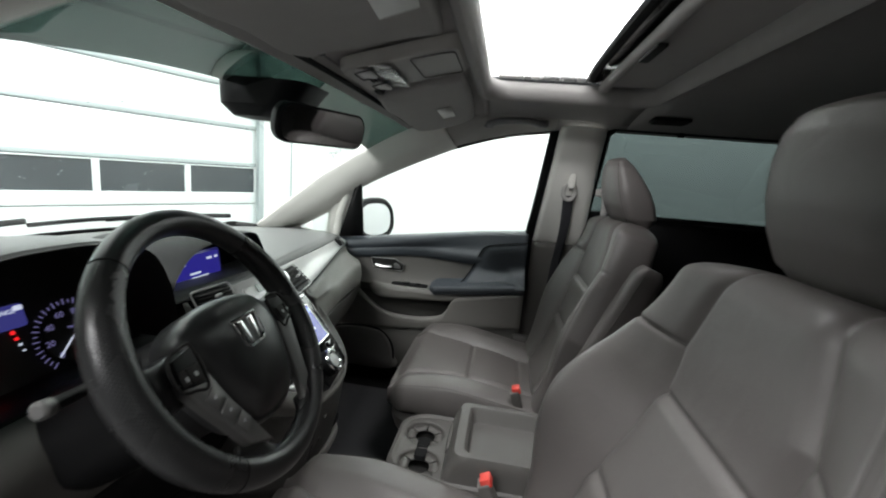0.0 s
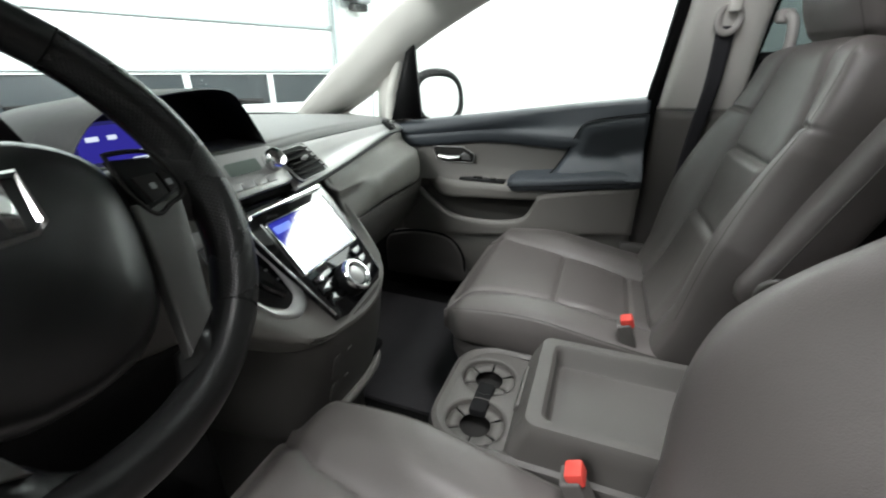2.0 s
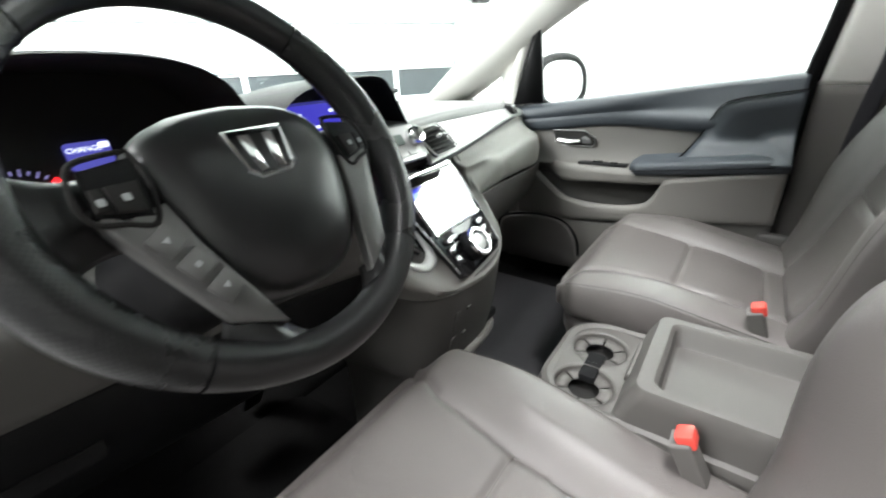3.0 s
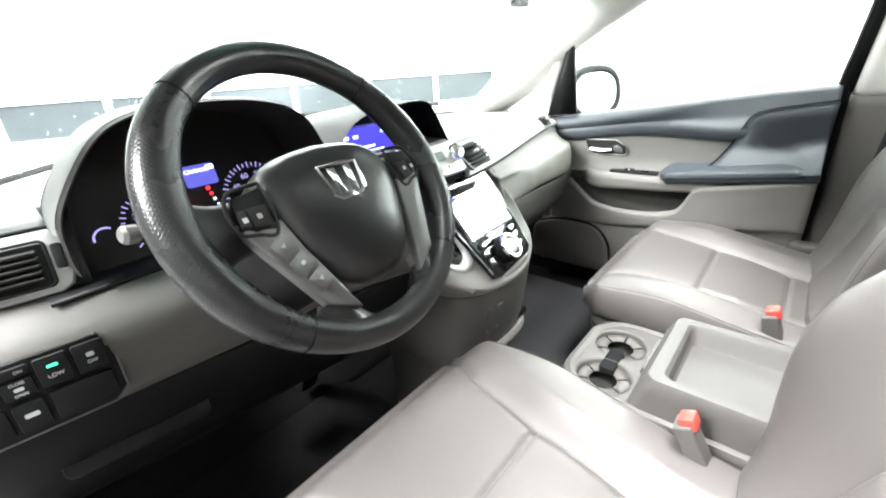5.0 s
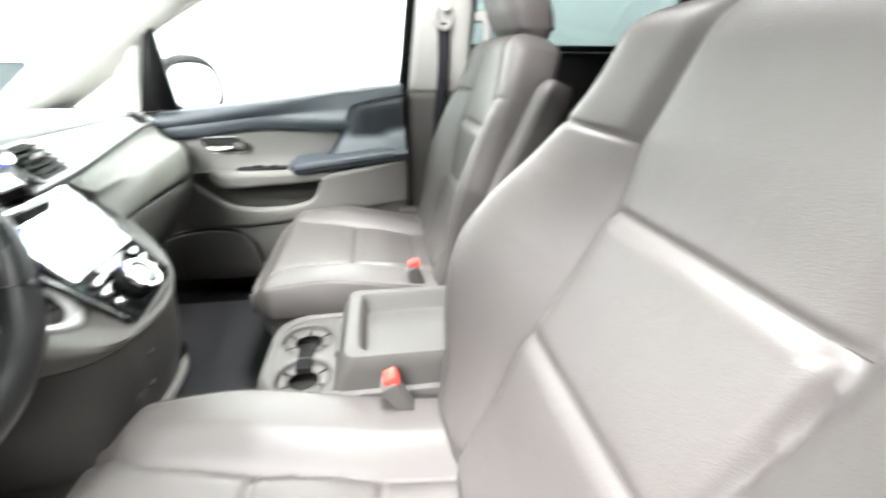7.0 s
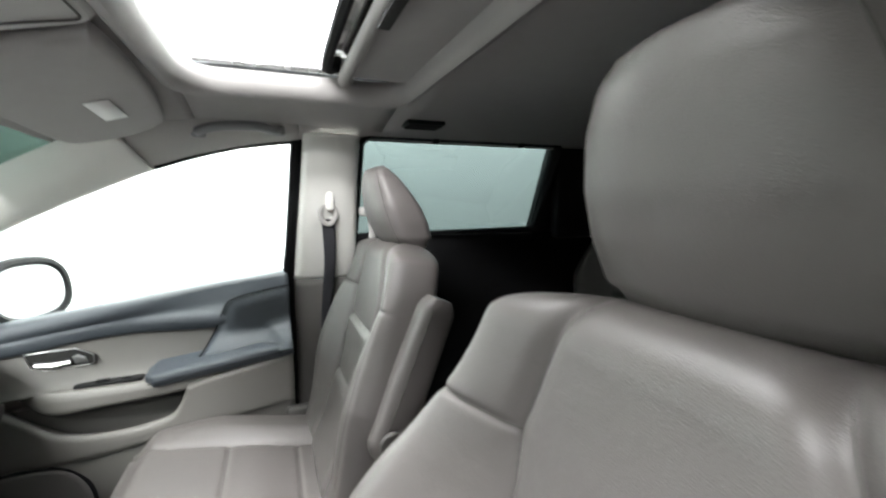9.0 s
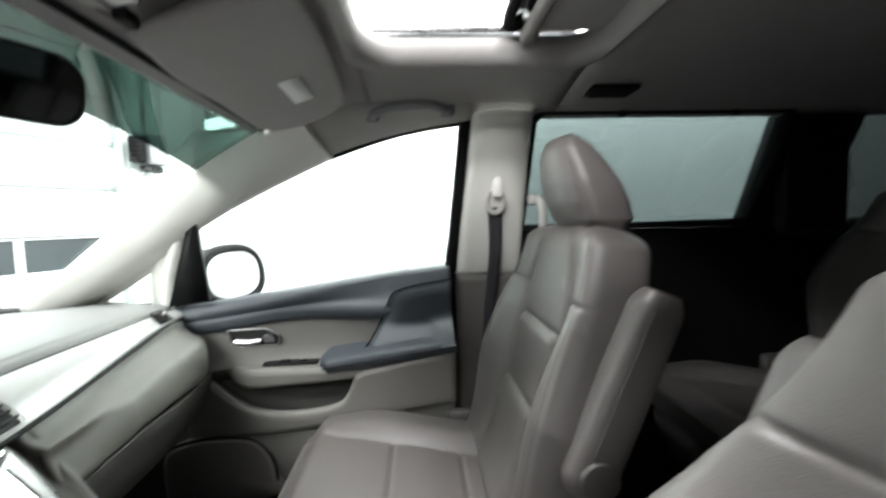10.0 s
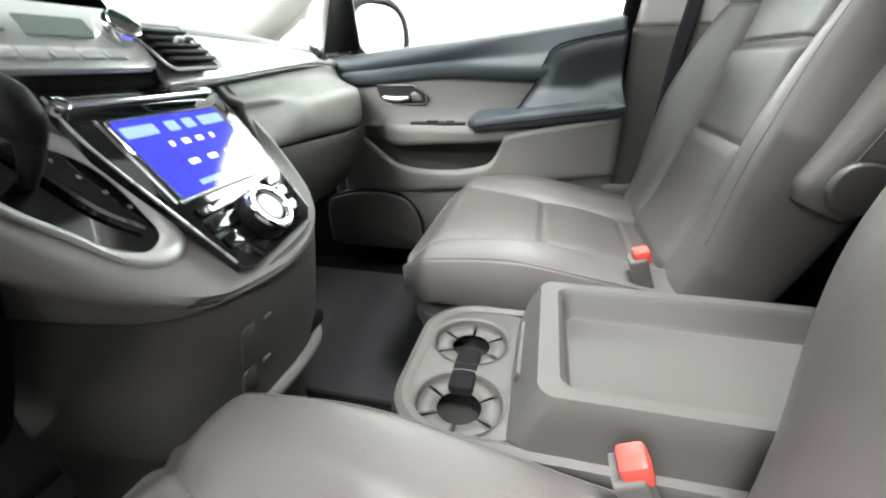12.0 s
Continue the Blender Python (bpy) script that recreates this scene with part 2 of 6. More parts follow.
def spline(pts, n):
    """n points on a smooth curve through pts (tuples of any length)."""
    P = np.array(pts, float)
    k = len(P)
    if k == 2:
        return [tuple(P[0] + (P[1] - P[0]) * s) for s in np.linspace(0, 1, n)]
    out = []
    for s in np.linspace(0, k - 1, n):
        i = min(int(s), k - 2)
        f = s - i
        p0, p1, p2, p3 = P[max(i - 1, 0)], P[i], P[i + 1], P[min(i + 2, k - 1)]
        out.append(tuple(0.5 * (2 * p1 + (p2 - p0) * f + (2 * p0 - 5 * p1 + 4 * p2 - p3) * f * f + (3 * p1 - p0 - 3 * p2 + p3) * f ** 3)))
    return out


def rings(R, closed=True, caps=True, loop=False):
    """A skin over a row of rings that have the same number of points."""
    bm = bmesh.new()
    V = [[bm.verts.new(p) for p in r] for r in R]
    k = len(R[0])
    rows = list(range(len(R) - 1)) + ([len(R) - 1] if loop else [])
    for i in rows:
        a, b = V[i], V[(i + 1) % len(R)]
        for j in range(k if closed else k - 1):
            bm.faces.new((a[j], a[(j + 1) % k], b[(j + 1) % k], b[j]))
    if caps and closed and not loop:
        bm.faces.new(V[0][::-1])
        bm.faces.new(V[-1])
    return bm


def tube(pts, r, n=8, smooth=0, loop=False, flat=1.0):
    """A round (or flattened) rod along pts."""
    P = [Vector(p) for p in (spline(pts, smooth) if smooth else pts)]
    R, up = [], None
    for i, p in enumerate(P):
        d = (P[(i + 1) % len(P)] - P[i - 1]) if loop else (P[min(i + 1, len(P) - 1)] - P[max(i - 1, 0)])
        d.normalize()
        if up is None:
            up = Vector((0, 0, 1)) if abs(d.z) < 0.9 else Vector((1, 0, 0))
        side = d.cross(up).normalized()
        up = side.cross(d).normalized()
        rr = r[i] if isinstance(r, (list, tuple)) else r
        R.append([p + (side * math.cos(2 * math.pi * k / n) * flat + up * math.sin(2 * math.pi * k / n)) * rr for k in range(n)])
    return rings(R, loop=loop)


def skin(sections, nu, nv):
    """A sheet through sections (rows of points), smooth both ways."""
    rows = [spline(s, nv) for s in sections]
    cols = [spline([r[j] for r in rows], nu) for j in range(nv)]
    return rings([[cols[j][i] for j in range(nv)] for i in range(nu)], closed=False)


def prism(poly, depth, m, r=0.0, seg=2):
    """A flat outline (local x, y) with a depth along local z, its front edges rounded."""
    bm = bmesh.new()
    f = bm.faces.new([bm.verts.new((x, y, 0)) for x, y in poly])
    ex = bmesh.ops.extrude_face_region(bm, geom=[f])
    top = [v for v in ex["geom"] if isinstance(v, bmesh.types.BMVert)]
    bmesh.ops.translate(bm, vec=(0, 0, depth), verts=top)
    if r:
        ts = set(top)
        bmesh.ops.bevel(bm, geom=[e for e in bm.edges if e.verts[0] in ts and e.verts[1] in ts], offset=r, segments=seg, profile=0.5, affect="EDGES")
    bmesh.ops.transform(bm, matrix=m, verts=bm.verts)
    return bm


def rounded(w, h, r, n=5):
    """The outline of a rounded rectangle round the origin."""
    out = []
    for cx, cy, a in ((w / 2 - r, h / 2 - r, 0), (-w / 2 + r, h / 2 - r, 90), (-w / 2 + r, -h / 2 + r, 180), (w / 2 - r, -h / 2 + r, 270)):
        for k in range(n + 1):
            b = radians(a + 90 * k / n)
            out.append((cx + r * math.cos(b), cy + r * math.sin(b)))
    return out


def facing(at, x_axis, y_axis):
    """A matrix at a place with local x and y along the given ways, z off the face."""
    x = Vector(x_axis).normalized()
    z = x.cross(Vector(y_axis)).normalized()
    y = z.cross(x)
    return Matrix(((x.x, y.x, z.x, at[0]), (x.y, y.y, z.y, at[1]), (x.z, y.z, z.z, at[2]), (0, 0, 0, 1)))


def words(text, size, m, material, parent, name="lettering", depth=0.0003):
    c = bpy.data.curves.new(name, "FONT")
    c.body, c.size, c.align_x, c.align_y, c.extrude = text, size, "CENTER", "CENTER", depth
    tmp = bpy.data.objects.new("tmp", c)
    me = bpy.data.meshes.new_from_object(tmp)
    bpy.data.objects.remove(tmp)
    bm = bmesh.new()
    bm.from_mesh(me)
    bpy.data.meshes.remove(me)
    bmesh.ops.transform(bm, matrix=m, verts=bm.verts)
    return part(name, bm, material, parent)


def sstep(a, b, x):
    t = min(1.0, max(0.0, (x - a) / (b - a)))
    return t * t * (3 - 2 * t)


def bump1(x, c, w):
    return math.exp(-((x - c) / w) ** 2)


def pillow(nt, ns, half, thick, power, spine, lift):
    """A stuffed body along a spine. half(t), thick(t): half width and half depth; spine(t): place, depth axis; lift(x, t): relief on the front."""
    R = []
    for i in range(nt):
        # closer steps at both ends, where the body rounds off
        t = 0.5 - 0.5 * math.cos(math.pi * i / (nt - 1))
        w, d = half(t), thick(t)
        o, ax, side = spine(t)
        ring = []
        nf = int(ns * 0.72)
        for k in range(nf + 1):
            q = -1 + 2 * k / nf
            q = 0.62 * q + 0.38 * math.sin(math.pi / 2 * q)
            h = max(0.0, 1 - abs(q) ** power) ** (1 / power)
            ring.append(o + ax * (d * h + lift(w * q, t) * min(1.0, h * 1.6)) + side * (w * q))
        nb = ns - nf
        for k in range(1, nb):
            q = math.cos(math.pi * k / nb)
            ring.append(o - ax * (d * max(0.0, 1 - abs(q) ** power) ** (1 / power)) + side * (w * q))
        R.append(ring)
    return rings(R)

# ---- garage ----
g = GARAGE


def garage_box(u0, u1, v0, v1, z0, z1, r=0.0):
    b = box(((u0 + u1) / 2, (v0 + v1) / 2, (z0 + z1) / 2), (u1 - u0, v1 - v0, z1 - z0), r)
    bmesh.ops.transform(b, matrix=g, verts=b.verts)
    return b


whole("ground", garage_box(-11, 2.2, -13, 4, -0.2, 0), CONCRETE, "grey concrete garage floor", "floor", kind="structure")
whole("garage_ceiling", garage_box(-11, 2.2, -13, 0.3, CEILING_Z, CEILING_Z + 0.2), WALL, "white painted garage ceiling", "ceiling", kind="structure")
whole("wall_east", garage_box(2.0, 2.2, -13, 0.3, 0, CEILING_Z), WALL, "white painted garage wall", "wall", kind="structure")
# west and south walls are unseen, added dark so less light bounces back
whole("wall_west", garage_box(-11.2, -11, -13, 0.3, 0, CEILING_Z), WALL_GREY, "unseen garage wall, grey to hold back bounced light", "wall", kind="structure")
whole("wall_south", garage_box(-11, 2.0, -13.2, -13, 0, CEILING_Z), WALL_GREY, "unseen garage wall, grey to hold back bounced light", "wall", kind="structure")
DOOR_L, DOOR_R, DOOR_TOP = -6.05, 0.95, 3.3
nw = join(garage_box(DOOR_R, 2.0, 0, 0.25, 0, CEILING_Z), garage_box(-11, DOOR_L, 0, 0.25, 0, CEILING_Z), garage_box(DOOR_L, DOOR_R, 0, 0.25, DOOR_TOP, CEILING_Z))
whole("wall_north", nw, WALL, "white painted wall round the garage door", "wall", kind="structure")

gd = thing("garage_door", "white sectional overhead garage door with a row of windows", "garage door", tuple(g @ Vector((-2.5, 0.05, 0))))
SECTION = 0.55
for k in range(6):
    z0 = k * SECTION + 0.004
    if k != 1:
        part("panel", garage_box(DOOR_L, DOOR_R, 0.06, 0.11, z0, z0 + SECTION - 0.012, 0.006), DOOR_WHITE, gd)
        part("rail", garage_box(DOOR_L, DOOR_R, 0.035, 0.058, z0 + 0.004, z0 + 0.05, 0.004), DOOR_FRAME, gd)
        continue
    part("rail", garage_box(DOOR_L, DOOR_R, 0.04, 0.11, z0, z0 + 0.16, 0.006), DOOR_WHITE, gd)
    part("rail", garage_box(DOOR_L, DOOR_R, 0.04, 0.11, z0 + SECTION - 0.028, z0 + SECTION - 0.012, 0.006), DOOR_WHITE, gd)
    for i in range(8):
        x = DOOR_L + (DOOR_R - DOOR_L) * i / 7
        part("mullion", garage_box(max(x - 0.036, DOOR_L), min(x + 0.036, DOOR_R), 0.045, 0.105, z0 + 0.16, z0 + SECTION - 0.028, 0.005), DOOR_WHITE, gd)
    for i in range(7):
        a, b_ = DOOR_L + i + 0.036, DOOR_L + i + 0.964
        part("pane", garage_box(a, b_, 0.07, 0.08, z0 + 0.16, z0 + SECTION - 0.028), DOOR_PANE, gd)
for x in (DOOR_L, DOOR_R):
    part("track", garage_box(x - 0.02, x + 0.06, -0.05, 0.03, 0, 3.2, 0.006), DOOR_FRAME, gd)

# grey door operator with its black motor, high on the wall beside the door
hu = thing("door_opener", "grey garage door operator box with black motor", "door opener", tuple(g @ Vector((1.27, -0.1, 2.1))))
part("housing", garage_box(1.2, 1.43, -0.26, -0.03, 2.0, 2.38, 0.02), OPENER, hu, "grey metal operator box")
part("label_plate", garage_box(1.27, 1.36, -0.266, -0.258, 2.2, 2.235, 0.002), PAPER, hu, "small white label")
om = g @ pose(1.1, -0.15, 2.02, 0, 0, 0)
part("motor", cyl(om @ Vector((0, 0, 0)), 0.085, 0.085, 0.32, 28, om, 0.015), RUBBER, hu, "black motor")
for k in range(5):
    part("motor_fin", tube([om @ Vector((0.09 * math.cos(a), 0.09 * math.sin(a), 0.05 + 0.055 * k)) for a in np.linspace(0, 2 * math.pi, 25)[:-1]], 0.006, 6, loop=True), BLACK, hu)
part("bracket", garage_box(1.08, 1.42, -0.03, -0.002, 1.95, 2.42, 0.006), DOOR_FRAME, hu)
part("chain_guard", garage_box(1.16, 1.4, -0.2, -0.06, 1.9, 1.99, 0.02), BLACK, hu)
for x in (1.3, 1.52):
    part("conduit", tube([g @ Vector((x, -0.03, 2.38 if x < 1.4 else 0.4)), g @ Vector((x, -0.03, 3.85))], 0.012, 8), DOOR_FRAME, hu, "pale conduit pipe")

first = None
for u, v, watts, tilt, turn in LAMPS:
    m_ = g @ pose(u, v, CEILING_Z - (0.4 if tilt else 0), tilt, 0, turn)
    if first is None:
        first = thing("ceiling_light", "long white fluorescent ceiling light", "ceiling light", (0, 0, 0), "garage ceiling lights")
        b = box((0, 0, -0.06), (3.1, 0.7, 0.116), 0.01)
        part("housing", b, WALL, first)
        part("diffuser", box((0, 0, -0.132), (3.0, 0.62, 0.02), 0.006), GLOW_TUBE, first)
        first.matrix_world = m_
    else:
        copy_thing(first, m_)

# a single tube fixture high on the east wall
wl = thing("wall_light", "lit white fluorescent tube fixture on the wall", "wall light", tuple(g @ Vector((1.99, -0.95, 2.62))))
part("backplate", garage_box(1.955, 1.998, -1.56, -0.36, 2.53, 2.72, 0.008), WALL, wl, "white metal backplate")
part("tube_cover", garage_box(1.90, 1.954, -1.53, -0.39, 2.55, 2.70, 0.02), GLOW_WALL, wl, "glowing white tube cover")
for v in (-1.55, -0.37):
    part("end_cap", garage_box(1.905, 1.954, v - 0.015, v + 0.015, 2.545, 2.705, 0.006), DOOR_FRAME, wl)

# ---- van shell ----
FLOOR_Z = 0.36
fl = box((0, -0.70, FLOOR_Z - 0.05), (1.68, 4.0, 0.1), 0.01)
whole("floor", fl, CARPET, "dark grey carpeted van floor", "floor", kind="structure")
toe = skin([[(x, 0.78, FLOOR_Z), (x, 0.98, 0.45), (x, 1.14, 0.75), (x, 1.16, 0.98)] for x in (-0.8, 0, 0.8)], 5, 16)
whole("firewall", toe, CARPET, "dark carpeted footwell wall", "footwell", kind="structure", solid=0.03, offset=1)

# headliner: a bowed sheet with the sunroof opening
SR = (-0.42, 0.42, -0.37, 0.095)  # x0, x1, y0, y1


def roof_z(x, y):
    z = 1.532 - 0.055 * (abs(x) / 0.62) ** 2.6
    if y > 0.0:
        z -= 0.20 * (y / 0.5) ** 1.7 * 0.62
    return z


def roof_sheet(x0, x1, y0, y1, nx, ny, lift=0.0):
    return rings([[(x, y, roof_z(x, y) + lift) for x in np.linspace(x0, x1, nx)] for y in np.linspace(y0, y1, ny)], closed=False)


def brow_y(x):
    """The headliner's front edge bows forward in the middle."""
    return 0.375 - 0.035 * min(1.0, abs(x) / 0.6) ** 2


front = rings([[(x, SR[3] + (brow_y(x) - SR[3]) * f, roof_z(x, SR[3] + (brow_y(x) - SR[3]) * f)) for x in np.linspace(-0.66, 0.66, 31)] for f in np.linspace(0, 1, 14)], closed=False)
sheets = [roof_sheet(-0.7, 0.7, -2.6, SR[2], 29, 30), roof_sheet(-0.7, SR[0], SR[2], SR[3], 9, 14), roof_sheet(SR[1], 0.7, SR[2], SR[3], 9, 14), front]
whole("ceiling", join(*sheets), HEADLINER, "grey cloth headliner", "ceiling", kind="structure", solid=0.006, offset=1)


def side_x(y, z, s=1):
    """The inner face of the van's side: leaning in towards the roof and the nose."""
    return s * (0.868 - 0.44 * max(0.0, z - 1.03) - 0.2 * max(0.0, y - 0.1) - 0.06 * max(0.0, 0.8 - z))


# outer roof skin with the same opening, and the outer body round the rear
def skin_sheet(x0, x1, y0, y1, nx, ny):
    return rings([[(x, y, 1.572 - 0.06 * (abs(x) / 0.72) ** 3 - 0.28 * max(0, y) ** 1.7) for x in np.linspace(x0, x1, nx)] for y in np.linspace(y0, y1, ny)], closed=False)


osk = join(skin_sheet(-0.72, 0.72, -2.7, SR[2] - 0.02, 25, 12), skin_sheet(-0.72, SR[0] - 0.02, SR[2] - 0.02, SR[3] + 0.03, 8, 8), skin_sheet(SR[1] + 0.02, 0.72, SR[2] - 0.02, SR[3] + 0.03, 8, 8), skin_sheet(-0.62, 0.62, SR[3] + 0.03, 0.35, 25, 8))
whole("van_roof", osk, BODY, "dark painted van roof", "roof", kind="structure", solid=0.012, offset=1)

PILLAR_PATH = [((0.676, 0.985, 0.992), (0.775, 0.90, 0.992)), ((0.678, 0.80, 1.142), (0.752, 0.73, 1.085)), ((0.678, 0.60, 1.302), (0.725, 0.575, 1.195)), ((0.642, 0.43, 1.384), (0.705, 0.40, 1.285)), ((0.592, 0.25, 1.438), (0.688, 0.21, 1.368)), ((0.60, 0.04, 1.478), (0.683, 0.03, 1.42)), ((0.61, -0.14, 1.488), (0.684, -0.14, 1.448))]
RAIL_PATH = [((0.61, -0.14, 1.488), (0.684, -0.14, 1.448)), ((0.61, -0.34, 1.489), (0.69, -0.34, 1.468)), ((0.61, -1.05, 1.489), (0.69, -1.05, 1.472)), ((0.61, -2.6, 1.489), (0.69, -2.6, 1.472))]


def rail(path, s, nu, bulge):
    secs = []
    for a, b in path:
        a, b = Vector(a), Vector(b)
        mid = (a + b) / 2 + Vector((-0.7, -0.2, -0.55)).normalized() * bulge
        tail = b + Vector((0.03, 0.0, 0.012))
        secs.append([(s * p.x, p.y, p.z) for p in (a + Vector((0.01, 0.0, 0.012)), a, mid, b, tail)])
    return skin(secs, nu, 17)


for s, side in ((1, "passenger"), (-1, "driver")):
    whole("pillar_trim", rail(PILLAR_PATH[:5], s, 48, 0.018), PILLAR, "pale grey windscreen pillar trim", "pillar", kind="structure", solid=0.008, offset=1)
    whole("pillar_seal", tube([(s * a.x, a.y, a.z) for a, b in [(Vector(p), q) for p, q in PILLAR_PATH[:4]]], 0.0045, 6, 30), RUBBER, "black rubber seal beside the windscreen", "seal", kind="structure")
    whole("roof_rail_trim", rail(PILLAR_PATH[3:], s, 30, 0.013), RAIL, "grey cloth roof edge above the front door", "trim", kind="structure", solid=0.008, offset=1)
    whole("roof_rail_trim", rail(RAIL_PATH, s, 30, 0.012), HEADLINER, "grey cloth roof edge above the sliding door", "trim", kind="structure", solid=0.008, offset=1)

# windscreen with its shade band
ws = thing("window_1", "laminated windscreen with a green shade band", "window", (0, 0.7, 1.2), kind="structure")


def screen_pt(a, f):
    """a: -1 to 1 across, f: 0 at the foot to 1 at the head"""
    foot, head = Vector((0.72, 0.97, 0.985)), Vector((0.655, 0.355, 1.416))
    p = foot.lerp(head, f)
    bow = (1 - a * a)
    return Vector((p.x * a, p.y + bow * (0.24 * (1 - f) + 0.1 * f - 0.07 * f ** 6), p.z + bow * 0.03 + 0.05 * math.sin(math.pi * f)))


def band_foot(a):
    """Where the green band begins, lower towards the pillars."""
    return 0.848 - 0.148 * abs(a) ** 2.4


part("pane", rings([[screen_pt(a, f * band_foot(a)) for a in np.linspace(-1, 1, 33)] for f in np.linspace(0, 1, 12)], closed=False), GLASS, ws, "clear windscreen glass", inward=True)
part("shade_band", rings([[screen_pt(a, band_foot(a) + (1 - band_foot(a)) * f) for a in np.linspace(-1, 1, 33)] for f in np.linspace(0, 1, 8)], closed=False), SHADE_BAND, ws, "green tinted glass band", inward=True)
for nm, row in (("gasket", [screen_pt(s * 1.0, f) for s in (1,) for f in np.linspace(0, 1, 20)]), ("gasket", [screen_pt(-1, f) for f in np.linspace(0, 1, 20)]), ("gasket", [screen_pt(a, 0) for a in np.linspace(-1, 1, 20)]), ("gasket", [screen_pt(a, 1) for a in np.linspace(-1, 1, 20)])):
    part(nm, tube(row, 0.006, 6), RUBBER, ws, "black rubber gasket")

hd = [[(x, brow_y(x) - 0.01, roof_z(x, brow_y(x)) + 0.004), (x, brow_y(x) + 0.012, 0.5 * (roof_z(x, brow_y(x)) + screen_pt(x / 0.655, 1.0).z)), tuple(screen_pt(x / 0.655, 1.0) + Vector((0, 0.004, 0.0))), tuple(screen_pt(x / 0.655, 0.975) + Vector((0, -0.002, -0.004)))] for x in np.linspace(-0.6, 0.6, 9)]
whole("windscreen_header", skin(hd, 40, 14), HEADLINER, "grey cloth windscreen header trim", "trim", kind="structure", solid=0.004)
# wiper arms resting along the foot of the screen
for a0, a1 in ((-0.92, -0.1), (0.0, 0.72)):
    wp = thing("windscreen_wiper", "black wiper resting at the foot of the windscreen", "wiper", tuple(screen_pt(a0, 0.02)), "windscreen wipers")
    part("blade", tube([screen_pt(a, 0.035 + 0.02 * (a - a0)) + Vector((0, 0.012, 0.012)) for a in np.linspace(a0, a1, 24)], 0.006, 8), RUBBER, wp)
    part("arm", tube([screen_pt(a, 0.012 + 0.035 * (a - a0)) + Vector((0, 0.03, 0.016)) for a in np.linspace(a0 + 0.3, a1 + 0.1, 12)], 0.008, 8), BLACK, wp)
# rain drops left on the outside of the glass
rng = random.Random(4)
drops = bmesh.new()
DROP_A, DROP_F = 0.85, 0.62
for k in range(520):
    a, f = (rng.gauss(-0.62, 0.16), rng.gauss(0.2, 0.09)) if k < 110 else (rng.gauss(DROP_A, 0.03), rng.gauss(DROP_F, 0.04)) if k < 330 else (rng.uniform(-0.95, 0.95), rng.uniform(0.05, 0.78))
    if not (-0.96 < a < 0.96 and 0.04 < f < 0.8):
        continue
    p = screen_pt(a, f)
    nrm = (screen_pt(a + 0.01, f) - p).cross(screen_pt(a, f + 0.01) - p).normalized()
    if nrm.z < 0:
        nrm = -nrm
    r_ = rng.uniform(0.0009, 0.0024)
    side = nrm.cross(Vector((1, 0, 0))).normalized()
    ring = [drops.verts.new(p + nrm * 0.0006 + (Vector((1, 0, 0)) * math.cos(q) + side * 1.25 * math.sin(q)) * r_) for q in np.linspace(0, 2 * math.pi, 9)[:-1]]
    tip = drops.verts.new(p + nrm * (0.0006 + r_ * 0.6))
    for i in range(8):
        drops.faces.new((ring[i], ring[(i + 1) % 8], tip))
whole("rain_drops", drops, DROP, "small clear water drops on the windscreen", "water drops", kind="stuff", sharp=80)

# sunroof: rounded trim round the opening, glass slid half back
sf = thing("sunroof", "open sunroof with its glass slid back", "sunroof", (0, -0.1, 1.55), kind="structure")
rim = rounded(SR[1] - SR[0], SR[3] - SR[2], 0.075, 10)
scx, scy = (SR[0] + SR[1]) / 2, (SR[2] + SR[3]) / 2
prof = [(0.042, -0.002), (0.03, -0.009), (0.014, -0.013), (0.002, -0.009), (-0.006, 0.001), (-0.008, 0.014), (-0.006, 0.034)]
R = []
for x, y in rim:
    n_ = Vector((x, y, 0)).normalized()
    R.append([(scx + x + n_.x * o, scy + y + n_.y * o, roof_z(scx + x + n_.x * o, scy + y + n_.y * o) + h) for o, h in prof])
part("surround", rings(R, closed=False, loop=True), HEADLINER, sf, "grey cloth edge of the opening", solid=0.004)
part("glass_panel", box((scx, -0.40, 1.568), (0.82, 0.42, 0.012), 0.004), GLOSS, sf, "dark glass panel slid back")
part("panel_edge", tube([(scx + x, -0.195 + y, 1.565) for x, y in ((-0.39, -0.02), (-0.34, 0.008), (0.34, 0.008), (0.39, -0.02))], 0.012, 8, 24), RUBBER, sf, "black rubber seal")
part("shade_panel", box((scx, -0.36, 1.545), (0.74, 0.27, 0.012), 0.005), HEADLINER, sf, "grey sliding sunshade")
part("shade_edge", tube([(scx - 0.37, -0.235, 1.541), (scx - 0.34, -0.225, 1.539), (scx + 0.34, -0.225, 1.539), (scx + 0.37, -0.235, 1.541)], 0.0135, 12, 24), HEADLINER, sf, "rolled grey edge of the sunshade")
part("shade_grip", box((scx, -0.232, 1.523), (0.11, 0.02, 0.008), 0.003), PLASTIC_DK, sf, "dark recessed shade grip")
for s in (-1, 1):
    part("guide_rail", box((scx + s * 0.412, -0.13, 1.562), (0.014, 0.40, 0.014), 0.004), BRUSHED, sf)

